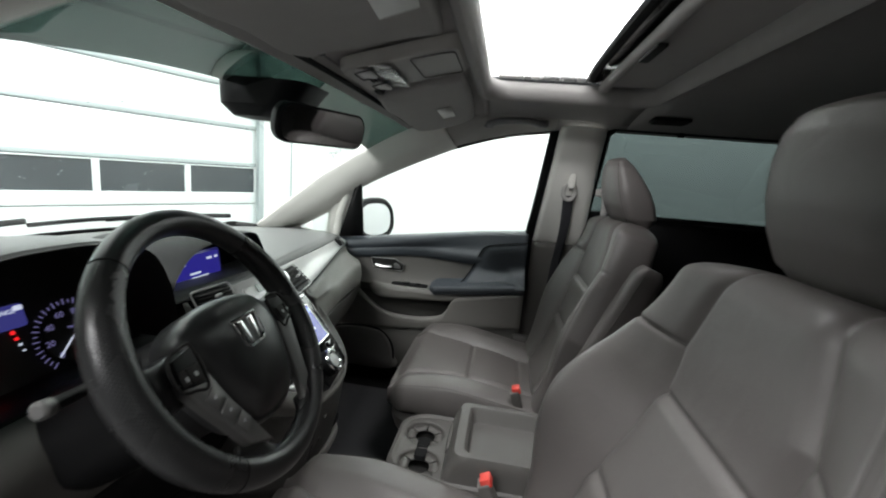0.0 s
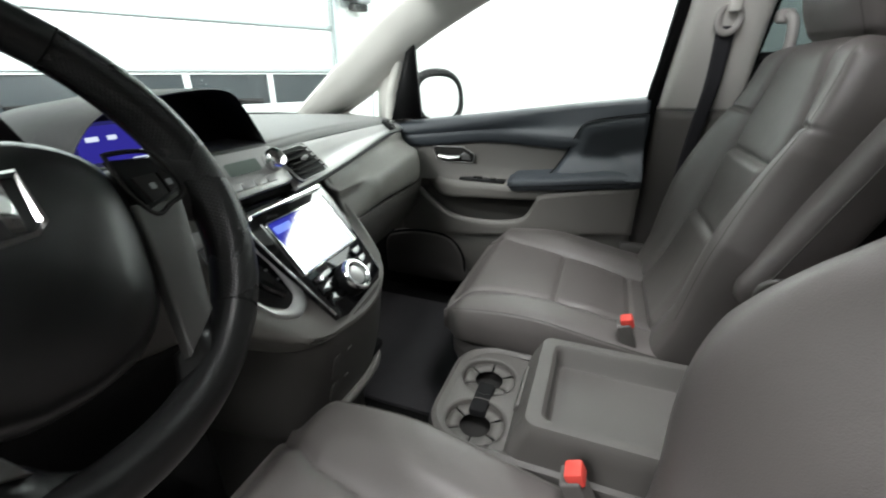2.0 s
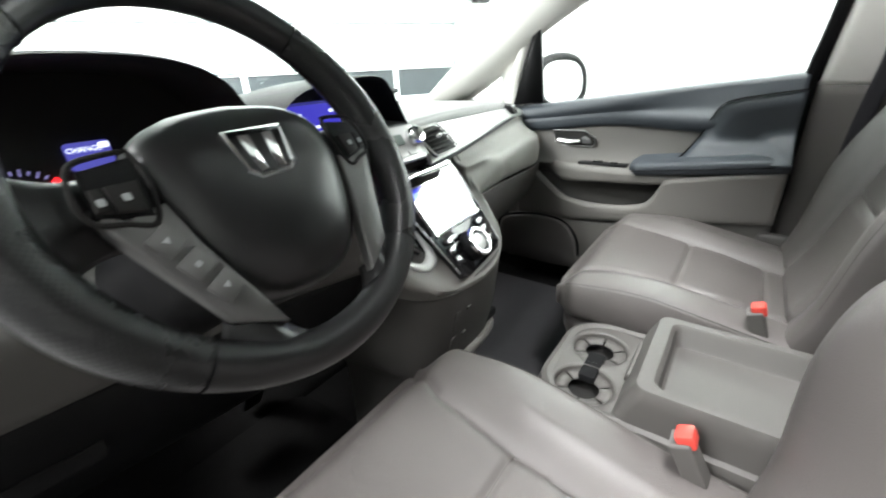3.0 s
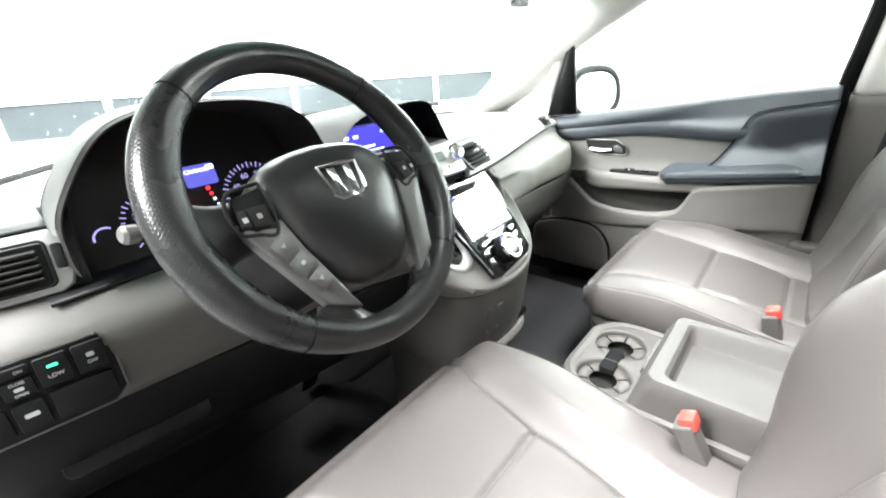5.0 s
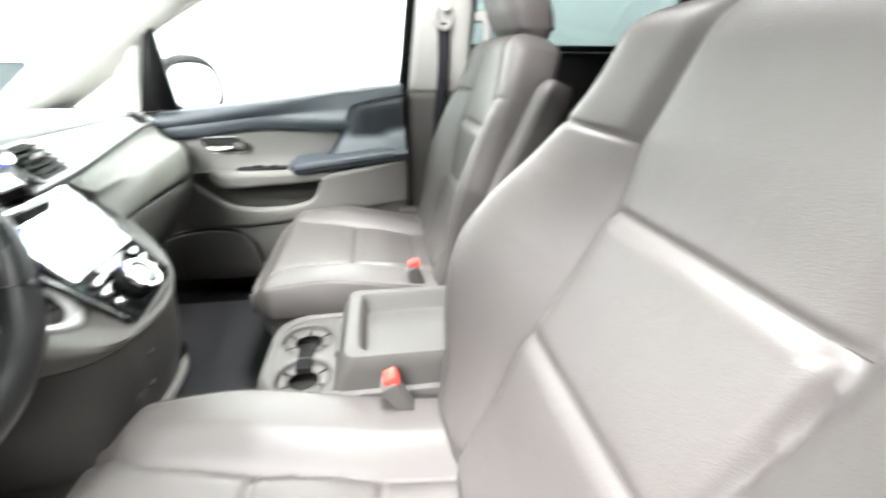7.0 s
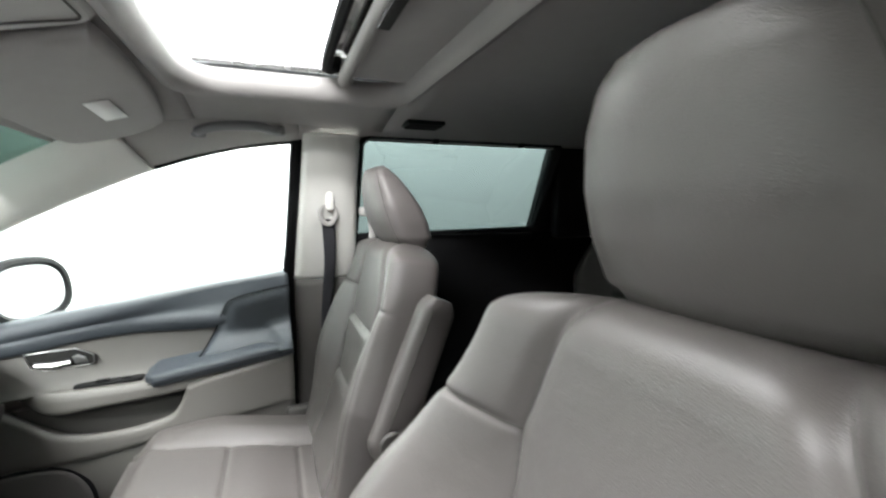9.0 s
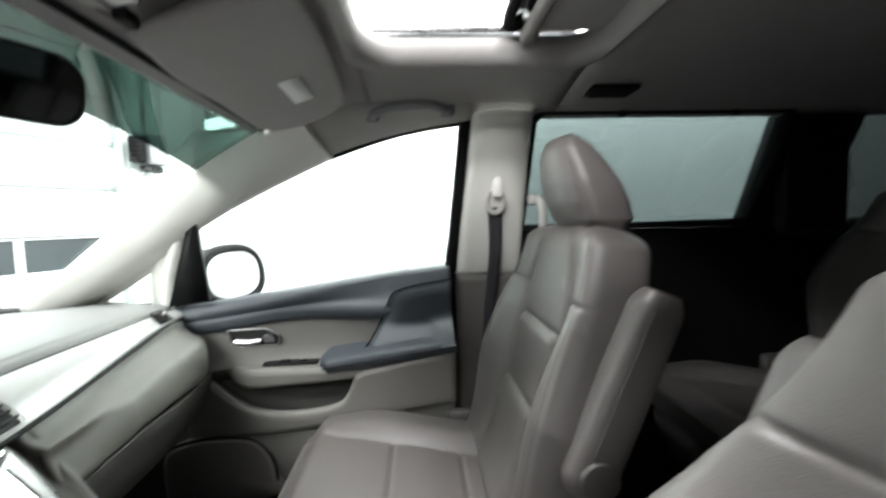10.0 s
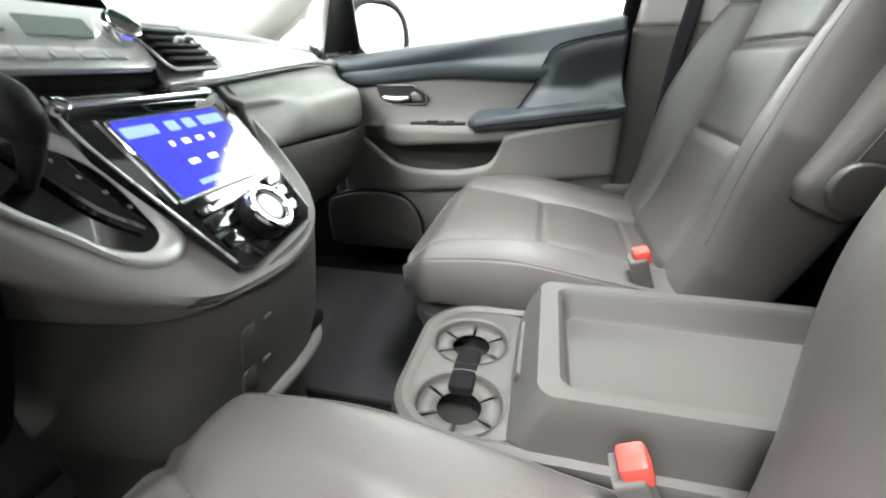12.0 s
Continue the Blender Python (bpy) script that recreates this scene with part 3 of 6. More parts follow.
# centre pillars and sliding-door walls
for s in (1, -1):
    secs = []
    for z, y0, y1, d in ((0.36, -0.12, -0.345, 0.02), (0.8, -0.12, -0.335, 0.02), (1.03, -0.122, -0.315, 0.03), (1.2, -0.136, -0.308, 0.04), (1.36, -0.15, -0.304, 0.045), (1.46, -0.158, -0.305, 0.05)):
        x = 0.868 - 0.44 * max(0, z - 1.03) - d
        secs.append([(s * (x + 0.07), y0 - 0.002, z), (s * (x + 0.005), y0 - 0.004, z), (s * (x - 0.012), y0 - 0.03, z), (s * (x - 0.016), (y0 + y1) / 2, z), (s * (x - 0.01), y1 + 0.03, z), (s * (x + 0.01), y1 + 0.004, z), (s * (x + 0.08), y1, z)])
    up = skin(secs[2:], 24, 25)
    whole("pillar_trim", up, PILLAR, "pale grey centre pillar trim", "pillar", kind="structure", solid=0.006, offset=1)
    whole("pillar_trim", skin([[(p[0] - s * 0.006, p[1], p[2]) for p in q] for q in secs[:3]], 12, 25), DOOR_GREY, "grey lower centre pillar trim", "pillar", kind="structure", solid=0.006, offset=1)
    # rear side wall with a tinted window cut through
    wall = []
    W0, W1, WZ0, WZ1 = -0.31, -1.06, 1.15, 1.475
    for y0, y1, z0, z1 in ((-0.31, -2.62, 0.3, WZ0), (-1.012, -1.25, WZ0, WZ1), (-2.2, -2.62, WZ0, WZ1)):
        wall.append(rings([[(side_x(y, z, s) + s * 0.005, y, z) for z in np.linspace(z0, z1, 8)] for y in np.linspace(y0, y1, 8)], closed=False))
    # near-black stands in for the shade of the unlit rear cabin
    whole("wall_east_side" if s > 0 else "wall_west_side", join(*wall), BLACK, "sliding door and rear side wall, blackened for the unlit rear cabin", "wall", kind="structure", solid=0.05, offset=1)
    wn = thing("window_2" if s > 0 else "window_3", "dark tinted sliding door window", "window", (s * 0.8, -0.7, 1.3), kind="structure")
    q = [(side_x(y, z, s), y, z) for y, z in ((W0, WZ0 + 0.01), (W0, WZ1), (-1.04, WZ1), (-1.015, WZ0 + 0.01))]
    pane = bmesh.new()
    pane.faces.new([pane.verts.new((p[0] + s * 0.02, p[1], p[2])) for p in q])
    part("pane", pane, GLASS_DARK, wn, "dark tinted glass", inward=True)
    fr = [(side_x(y, z, s), y, z) for y, z in ((-0.317, 1.163), (-0.317, 1.445), (-0.345, 1.472), (-1.02, 1.47), (-1.035, 1.45), (-1.01, 1.185), (-0.99, 1.166))]
    part("window_frame", tube(fr, 0.012, 8, loop=True), RUBBER, wn, "black rubber window frame")
    for y in (-0.549, -0.86):
        part("sunshade_hook", box((side_x(y, 1.462, s) - s * 0.012, y, 1.462), (0.012, 0.022, 0.02), 0.003), BLACK, wn, "black sunshade hook")
    q = [(side_x(y, z, s) + s * 0.02, y, z) for y, z in ((-1.25, WZ0), (-1.25, WZ1), (-2.2, WZ1), (-2.2, WZ0))]
    pane = bmesh.new()
    pane.faces.new([pane.verts.new(p) for p in q])
    part("rear_pane", pane, GLASS_PRIVACY, wn, "nearly black privacy glass", inward=True)
    # post blackened with the same rear cabin shade
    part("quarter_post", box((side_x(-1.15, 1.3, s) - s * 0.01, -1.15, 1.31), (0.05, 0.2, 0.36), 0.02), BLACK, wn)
    if s < 0:
        whole("rocker_sill", box((-0.80, 0.25, 0.36), (0.14, 0.95, 0.12), 0.02), BLACK, "black door sill", "sill", kind="structure")
# tailgate: rear cabin shade put into its near-black colour
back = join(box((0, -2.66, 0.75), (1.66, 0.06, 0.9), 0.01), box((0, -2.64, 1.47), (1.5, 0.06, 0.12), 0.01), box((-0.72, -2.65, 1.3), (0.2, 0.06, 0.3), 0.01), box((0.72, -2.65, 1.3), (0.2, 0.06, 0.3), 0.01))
whole("wall_tailgate", back, BLACK, "tailgate, blackened for the unlit rear cabin", "tailgate", kind="structure")
pane = bmesh.new()
pane.faces.new([pane.verts.new(p) for p in ((-0.63, -2.66, 1.2), (0.63, -2.66, 1.2), (0.63, -2.66, 1.42), (-0.63, -2.66, 1.42))])
whole("window_4", pane, GLASS_PRIVACY, "dark tinted tailgate window", "window", kind="structure", inward=True)
for s in (1, -1):
    whole("footwell_side", box((s * 0.79, 0.89, 0.64), (0.05, 0.56, 0.68), 0.02), PLASTIC_DK, "dark footwell side trim", "trim", kind="structure")
whole("rocker_sill", box((0.835, 0.2, 0.375), (0.1, 1.5, 0.14), 0.02), BLACK, "black door sill", "sill", kind="structure")
whole("underbody", box((0, -0.75, 0.22), (1.6, 3.9, 0.16), 0.03), BLACK, "black van underbody", "underbody", kind="structure")

# ---- seats ----


def seat_back_spine(sag=0.0):
    pts = [(-0.105 + sag, 0.60), (-0.165 + sag, 0.72), (-0.212 + sag * 0.8, 0.85), (-0.248, 0.97), (-0.272, 1.07), (-0.294, 1.187)]
    C = spline(pts, 600)

    def at(t):
        k = min(598, int(t * 599))
        a, b = C[k], C[k + 1]
        f = t * 599 - k
        y, z = a[0] + (b[0] - a[0]) * f, a[1] + (b[1] - a[1]) * f
        lo, hi = C[max(0, k - 12)], C[min(599, k + 12)]
        d = Vector((0, hi[0] - lo[0], hi[1] - lo[1])).normalized()
        ax = Vector((0, d.z, -d.y))  # towards the front
        return Vector((0, y, z)) - ax * 0.055, ax, Vector((1, 0, 0))
    return at


def seam_line(x, t, x0, w=0.0035):
    return -0.005 * bump1(x, x0, w)


def back_edge(z):
    """Half width of the sewn insert: narrow at the lap, wider at the shoulders."""
    return float(np.interp(z, [0.6, 0.82, 0.965, 1.05, 1.11, 1.175], [0.122, 0.126, 0.127, 0.132, 0.113, 0.087]))


def cushion_edge(y):
    return float(np.interp(y, [-0.13, 0.006, 0.165, 0.3, 0.4], [0.118, 0.12, 0.13, 0.15, 0.2]))


def back_lift(x, t, full=1.0):
    a = abs(x)
    z = 0.60 + 0.587 * t
    e = back_edge(z)
    bol = 0.074 * full * sstep(e - 0.01, e + 0.11, a) * (1 - 0.85 * sstep(0.86, 1.17, z)) * sstep(0.62, 0.86, z)
    bol += 0.022 * sstep(e, 0.24, a)
    r = bol - 0.010 * bump1(a, e, 0.014) - 0.004 * bump1(a, e, 0.006)
    inner = 1 - sstep(e - 0.012, e, a)
    for zs, h in ((0.825, 0.005), (0.965, 0.007)):
        d = z - zs
        r -= inner * 0.004 * bump1(d, 0, 0.005)
        r += inner * h * sstep(0.0, 0.02, -d) * (1 - sstep(0.02, 0.12, -d))
    r -= sstep(e, e + 0.01, a) * 0.004 * bump1(z, 1.045 + 0.05 * (a - e), 0.005)
    return r


def cushion_lift(x, t):
    a = abs(x)
    y = 0.39 - 0.52 * t  # t=0 at the front
    e = cushion_edge(y)
    bol = 0.026 * sstep(e - 0.005, e + 0.06, a) * (1 - 0.75 * sstep(0.17, 0.36, y))
    r = bol - 0.006 * bump1(a, e, 0.012) - 0.003 * bump1(a, e, 0.006)
    if a < e:
        for ys in (0.006, 0.165):
            r -= 0.005 * bump1(y, ys, 0.006)
        r += 0.006 * bump1(y, 0.085, 0.05)
    return r


def make_seat(leather, at, inboard, label, group, lean=0.0, fine=1.0, sag=0.0, full=1.0, lift=0.0, taper=0.46, head_y=0.0, cushion_y=0.0, cushion_z=0.0):
    """A bucket seat built round x = 0; inboard: +1 where the aisle lies on its +x side."""
    st = thing("bucket_seat", label, "seat", (0, 0, FLOOR_Z), group)
    sp0 = seat_back_spine(sag)

    def sp(t):
        o, ax, side = sp0(t)
        return o + Vector((0, lean, 0)), ax, side

    def half_b(t):
        z = 0.60 + 0.575 * t
        w = np.interp(z, [0.58, 0.7, 0.85, 1.0, 1.1, 1.18], [0.215, 0.256, 0.288, 0.257, 0.22, 0.195] if full == 1.0 else [0.235, 0.266, 0.276, 0.25, 0.218, 0.195])
        return w * min(1.0, math.sin(math.pi * min(0.5, (1 - t) * 5.5 + 0.07)) ** 0.55) * min(1.0, 0.75 + 3 * t)

    def thick_b(t):
        return 0.058 * min(1.0, math.sin(math.pi * min(0.5, (1 - t) * 5 + 0.03)) ** 0.5) * min(1.0, 0.4 + 6 * t)

    part("backrest", pillow(int(260 * fine), int(220 * fine), half_b, thick_b, 3.6, sp, lambda x, t: back_lift(x, t, full)), leather, st, sharp=60)
    # cushion: from the front edge back, crowned, sloping down to the rear

    def sp_c(t):
        y = 0.39 - 0.52 * t
        z = 0.66 - 0.055 * sstep(0.15, 1.0, t) - 0.018 * (1 - sstep(0, 0.12, t))
        return Vector((0, y + cushion_y, z + cushion_z - 0.042)), Vector((0, 0.06, 1)).normalized(), Vector((1, 0, 0))

    def half_c(t):
        return (0.262 - 0.012 * sstep(0.3, 1, t)) * (1 - 0.17 * (1 - sstep(0, 0.13, t)) ** 1.8)

    def thick_c(t):
        return 0.044 * (0.62 + 0.38 * sstep(0, 0.10, t))
    part("cushion", pillow(int(220 * fine), int(200 * fine), half_c, thick_c, 8.0, sp_c, cushion_lift), leather, st, sharp=60)
    # sewn seams in the grooves
    def on_back(x, t, sink=0.0005):
        o, ax, side = sp(t)
        w, d = half_b(t), thick_b(t)
        h = max(0.0, 1 - abs(x / w) ** 3.6) ** (1 / 3.6)
        return o + ax * (d * h + back_lift(x, t, full) * min(1.0, h * 1.6) - sink) + side * x

    def on_cushion(x, t, sink=0.0005):
        o, ax, side = sp_c(t)
        w, d = half_c(t), thick_c(t)
        h = max(0.0, 1 - abs(x / w) ** 8.0) ** (1 / 8.0)
        return o + ax * (d * h + cushion_lift(x, t) * min(1.0, h * 1.6) - sink) + side * x

    def bt(z):
        return (z - 0.60) / 0.587

    if fine > 0.9:
        for sx in (-1, 1):
            part("seam", tube([on_back(sx * back_edge(z), bt(z)) for z in np.linspace(0.66, 1.165, 70)], 0.0011, 5), SEAM, st, "dark sewn seam")
            part("seam", tube([on_back(sx * (back_edge(1.045) + u), bt(1.045 + 0.05 * u)) for u in np.linspace(0, 0.088, 24)], 0.0011, 5), SEAM, st, "dark sewn seam")
            for off in ((0.0, 0.013) if full == 1.0 and sx != inboard else ()):
                part("topstitch", tube([on_back(sx * (half_b(bt(z)) * 0.945 - off), bt(z), -0.0003) for z in np.linspace(0.66, 1.12, 80)], 0.0019, 6), leather, st, "outer double stitching")
            part("seam", tube([on_cushion(sx * cushion_edge(y), (0.39 - y) / 0.52) for y in np.linspace(-0.1, 0.345, 60)], 0.0011, 5), SEAM, st, "dark sewn seam")
        for z in (0.825, 0.965):
            e = back_edge(z)
            part("seam", tube([on_back(x, bt(z)) for x in np.linspace(-e, e, 40)], 0.0011, 5), SEAM, st, "dark sewn seam")
        for y in (0.006, 0.165):
            e = cushion_edge(y)
            part("seam", tube([on_cushion(x, (0.39 - y) / 0.52) for x in np.linspace(-e, e, 40)], 0.0011, 5), SEAM, st, "dark sewn seam")
    # base below the cushion
    base = rings([[(w * math.copysign(abs(math.cos(a)) ** 0.4, math.cos(a)), 0.115 + cushion_y + l * math.copysign(abs(math.sin(a)) ** 0.4, math.sin(a)), z + cushion_z) for a in np.linspace(0, 2 * math.pi, 65)[:-1]] for w, l, z in ((0.225, 0.24, 0.45), (0.24, 0.255, 0.49), (0.254, 0.268, 0.502), (0.261, 0.275, 0.522), (0.261, 0.275, 0.545), (0.25, 0.264, 0.561), (0.225, 0.24, 0.575))])
    part("base", base, leather, st, "grey leather seat base band")
    for sx in (-0.2, 0.2):
        part("slide_rail", box((sx, 0.06, 0.42), (0.05, 0.5, 0.115), 0.006), BLACK, st, "black steel slide rail")
    # piping along the cushion's upper edge
    for sx in (-1, 1):
        line = []
        for t in np.linspace(0.06, 0.97, 40):
            line.append(on_cushion(sx * half_c(t) * 0.975, t, -0.0003))
        part("piping", tube(line, 0.0013, 6), SEAM, st, "dark sewn edge seam")
    # headrest on two posts: a wedge, deep at the foot, its crest leaning forward
    def head_at(t):
        """Front, rear and half width at a share t of the height."""
        T = [0.0, 0.12, 0.3, 0.5, 0.7, 0.85, 0.95, 1.0]
        f = float(np.interp(t, T, [-0.336, -0.316, -0.300, -0.289, -0.284, -0.284, -0.288, -0.298]))
        r = float(np.interp(t, T, [-0.396, -0.405, -0.397, -0.380, -0.355, -0.333, -0.317, -0.308]))
        w = float(np.interp(t, T, [0.102, 0.116, 0.119, 0.117, 0.108, 0.094, 0.076, 0.050])) * (1.0 - taper * 0.12 * t)
        return f, r, w

    def head_pt(t, a):
        f, r, w = head_at(t)
        n_ = 5.0 if 0.1 < t < 0.9 else 3.6
        x = w * math.copysign(abs(math.cos(a)) ** (2 / n_), math.cos(a))
        y = (f - r) / 2 * math.copysign(abs(math.sin(a)) ** (2 / n_), math.sin(a))
        if y > 0:
            y += 0.016 * (1 - (x / w) ** 2) * sstep(0, 0.012, y)
        return Vector((x, (f + r) / 2 + y + lean + head_y, 1.166 + (0.187 + lift) * t))
    ts = [0.5 - 0.5 * math.cos(math.pi * k / 47) for k in range(48)]
    part("headrest", rings([[head_pt(t, a) for a in np.linspace(0, 2 * math.pi, 97)[:-1]] for t in ts]), leather, st, sharp=50)
    if fine > 0.9:
        for sx in (-1, 1):
            part("seam", tube([head_pt(t, math.pi / 2 - sx * 0.80) for t in np.linspace(0.06, 0.97, 40)], 0.0011, 5), SEAM, st, "dark sewn seam")
        if full < 1.0:
            for sx in (-1, 1):
                part("seam", tube([on_back(sx * half_b(bt(z)) * 0.9, bt(z)) for z in np.linspace(0.72, 1.15, 60)], 0.0011, 5), SEAM, st, "dark sewn seam")
    for sx in (-0.05, 0.05):
        part("headrest_post", cyl((sx, -0.352 + lean + head_y, 1.13), 0.006, 0.006, 0.09, 12), CHROME, st, "chrome headrest post")
    # armrest folded up beside the backrest
    def sp_a(t):
        z = 0.80 + 0.285 * t
        y = -0.232 + lean - 0.118 * t
        return Vector((inboard * 0.274, y, z)), Vector((0, 0.92, 0.38)).normalized(), Vector((1, 0, 0))
    part("armrest", pillow(50, 48, lambda t: 0.031 * (0.5 + 0.5 * math.sin(math.pi * min(0.5, 0.1 + t * 4, (1 - t) * 4 + 0.1)) ** 0.7), lambda t: (0.04 - 0.006 * t) * (0.35 + 0.65 * math.sin(math.pi * min(0.5, 0.12 + t * 4, (1 - t) * 4 + 0.1)) ** 0.7), 3.2, sp_a, lambda x, t: 0), leather, st, "padded armrest folded upright", sharp=60)
    pm = facing((inboard * 0.3035, -0.248 + lean, 0.832), (0, inboard, 0), (0, 0, 1))
    part("pivot_cover", cyl(pm.translation, 0.03, 0.027, 0.008, 32, pm, 0.002), LEATHER_SIDE, st, "round pivot cover")
    al = []
    for t in np.linspace(0.1, 0.93, 30):
        o, ax, _ = sp_a(t)
        al.append(o + ax * 0.018 + Vector((inboard * 0.031, 0, 0)))
    part("stitching", tube(al, 0.0013, 5), SEAM, st, "dark stitched seam")
    # recliner cover on the outboard side
    part("recliner_cover", box((-inboard * 0.262, -0.09, 0.63), (0.03, 0.18, 0.1), 0.014, 3), LEATHER_SIDE, st)
    part("buckle_stalk", tube([(inboard * 0.262, -0.05, 0.5), (inboard * 0.268, -0.04, 0.6)], 0.012, 8), BLACK, st)
    st.matrix_world = Matrix.Translation((at[0], at[1], at[2] + FLOOR_Z))
    return st


make_seat(LEATHER, (-0.385, 0.0, 0.0), 1, "grey leather driver's seat with padded side bolsters", "front seats", 0.0, 1.0, 0.04, 1.0, 0.026, 0.0, -0.03)
make_seat(LEATHER, (0.42, -0.072, 0.0), -1, "grey leather passenger seat with folded-up armrest", "front seats", 0.07, 1.0, 0.0, 0.5, cushion_y=-0.032, cushion_z=0.02)
rear = make_seat(LEATHER, (0.52, -1.05, 0.08), -1, "grey leather second-row seat in the dark rear cabin", "rear seats", 0.0, 0.4)
copy_thing(rear, Matrix.Translation((-0.52, -1.05, 0.08 + FLOOR_Z)))


def buckle(at, way, group="seat belt buckles"):
    bk = thing("belt_buckle", "black seat belt buckle with a red button", "seat belt buckle", at, group)
    m = facing(at, (1, 0, 0), way)
    part("housing", prism(rounded(0.032, 0.085, 0.006), 0.024, m @ Matrix.Translation((0, -0.03, -0.012)), 0.004), PLASTIC, bk, "grey plastic housing")
    part("button", _button(m), RED, bk, "red release button")
    return bk


def _button(m):
    b = box((0, 0, 0), (0.026, 0.02, 0.022), 0.004)
    bmesh.ops.transform(b, matrix=m @ Matrix.Translation((0, 0.012, 0.006)), verts=b.verts)
    return b


buckle((-0.155, -0.012, 0.675), (0, 0.45, 0.9))
buckle((0.195, -0.075, 0.69), (0, 0.35, 0.94))

# ---- dashboard ----
dash = thing("dashboard", "grey moulded dashboard with satin silver band", "dashboard", (0, 0.6, 0.7))


def top_section(x, front=0.0):
    a = abs(x) / 0.73
    yb = 0.955 + 0.22 * (1 - a * a)
    yf = max(front, float(np.interp(x, [-0.73, -0.45, 0, 0.2, 0.45, 0.73], [0.625, 0.59, 0.56, 0.575, 0.61, 0.655])))
    zf = float(np.interp(x, [-0.73, -0.5, -0.2, 0, 0.2, 0.5, 0.73], [1.026, 1.02, 1.004, 1.0, 1.004, 0.995, 0.977]))
    return [(x, yb, 0.985 + 0.03 * (1 - a * a)), (x, yf * 0.4 + yb * 0.6, zf + 0.014), (x, yf + 0.06, zf + 0.010), (x, yf + 0.012, zf + 0.003), (x, yf, zf - 0.008)]


pads = [skin([top_section(x) for x in (-0.74, -0.70, -0.642)], 10, 30), skin([top_section(x, 0.672) for x in (-0.642, -0.55, -0.4, -0.278)], 16, 30), skin([top_section(x) for x in (-0.278, -0.2, 0.0, 0.2, 0.4, 0.6, 0.73)], 44, 30)]
part("top_pad", join(*pads), DASH_TOP, dash, "grey grained dash top", solid=0.01)

# silver band from the centre to the passenger door
band = []
for x, yt, zt, yb, zb in ((0.03, 0.556, 0.995, 0.495, 0.936), (0.18, 0.571, 0.995, 0.512, 0.944), (0.4, 0.598, 0.989, 0.555, 0.955), (0.58, 0.628, 0.981, 0.598, 0.957), (0.73, 0.653, 0.970, 0.632, 0.948)):
    band.append([(x, yt, zt), (x, yt - 0.012, zt - 0.004), (x, (yt + yb) / 2 - 0.012, (zt + zb) / 2), (x, yb, zb), (x, yb + 0.02, zb - 0.006)])
part("band_groove", tube([(q[3][0], q[3][1] + 0.004, q[3][2] - 0.005) for q in band], 0.005, 8, 40), BLACK, dash, "dark groove under the band")
part("silver_band", skin(band, 50, 16), SILVER, dash, "satin silver trim band", solid=0.006)
pad = []
for x, y0, z0, y1, z1, y2, z2 in ((0.13, 0.52, 0.938, 0.48, 0.90, 0.46, 0.845), (0.17, 0.525, 0.939, 0.482, 0.90, 0.468, 0.84), (0.21, 0.532, 0.94, 0.486, 0.90, 0.476, 0.837), (0.25, 0.54, 0.943, 0.493, 0.90, 0.485, 0.834), (0.3, 0.549, 0.9465, 0.502, 0.90, 0.495, 0.831), (0.35, 0.558, 0.95, 0.512, 0.90, 0.505, 0.828), (0.5, 0.585, 0.953, 0.535, 0.90, 0.525, 0.818), (0.64, 0.61, 0.951, 0.55, 0.9, 0.54, 0.812), (0.73, 0.635, 0.945, 0.60, 0.895, 0.60, 0.812)):
    b_ = sstep(0.2, 0.33, x)  # the lid swells out of the flat panel beside the stack
    pad.append([(x, y0 + 0.02, z0 + 0.004), (x, y0, z0), (x, y0 - 0.006 - 0.012 * (1 - b_), z0 - 0.02), (x, y1 + 0.012 * b_, z1 + 0.01), (x, y1 - 0.012 * b_, z1 - 0.004), (x, y1 - 0.01 - 0.01 * b_, (z1 + z2) / 2), (x, y2 - 0.004 * b_, z2 + 0.004), (x, y2 + 0.03, z2 - 0.006)])
part("glovebox_lid_upper", skin(pad, 50, 24), DASH, dash, "grey padded upper glovebox", solid=0.008)
low = []
for x, y, z in ((0.13, 0.475, 0.838), (0.35, 0.512, 0.822), (0.55, 0.535, 0.808), (0.7, 0.56, 0.804)):
    low.append([(x, y, z), (x, y + 0.005, z - 0.03), (x, y + 0.035, z - 0.10), (x, y + 0.10, z - 0.17), (x, y + 0.2, z - 0.21)])
part("glovebox_lid_lower", skin(low, 40, 24), DASH_LOW, dash, "dark grey lower glovebox lid", solid=0.008)


def vent(cx, cy, cz, w, h, xa, ya, n, frame_mat=None, rr=0.008):
    m = facing((cx, cy, cz), xa, ya)
    v = part("air_vent", prism(rounded(w, h, rr), 0.004, m @ Matrix.Translation((0, 0, -0.006)), 0.001), BLACK, dash, "black air vent")
    for k in range(n):
        b = box((0, 0, 0), (w - 0.014, 0.0035, 0.014), 0.001)
        bmesh.ops.transform(b, matrix=m @ pose(0, (k + 0.5) / n * (h - 0.012) - (h - 0.012) / 2, 0.001, 25), verts=b.verts)
        part("slat", b, PLASTIC_DK, v)
    out = [m @ Vector((x, y, 0.001)) for x, y in rounded(w + 0.003, h + 0.003, rr + 0.001)]
    part("vent_frame", tube(out, 0.0018, 6, loop=True), frame_mat or SILVER, v)
    t_ = box((0, 0, 0), (0.012, 0.006, 0.01), 0.002)
    bmesh.ops.transform(t_, matrix=m @ Matrix.Translation((0, 0, 0.01)), verts=t_.verts)
    part("vent_tab", t_, SILVER, v)


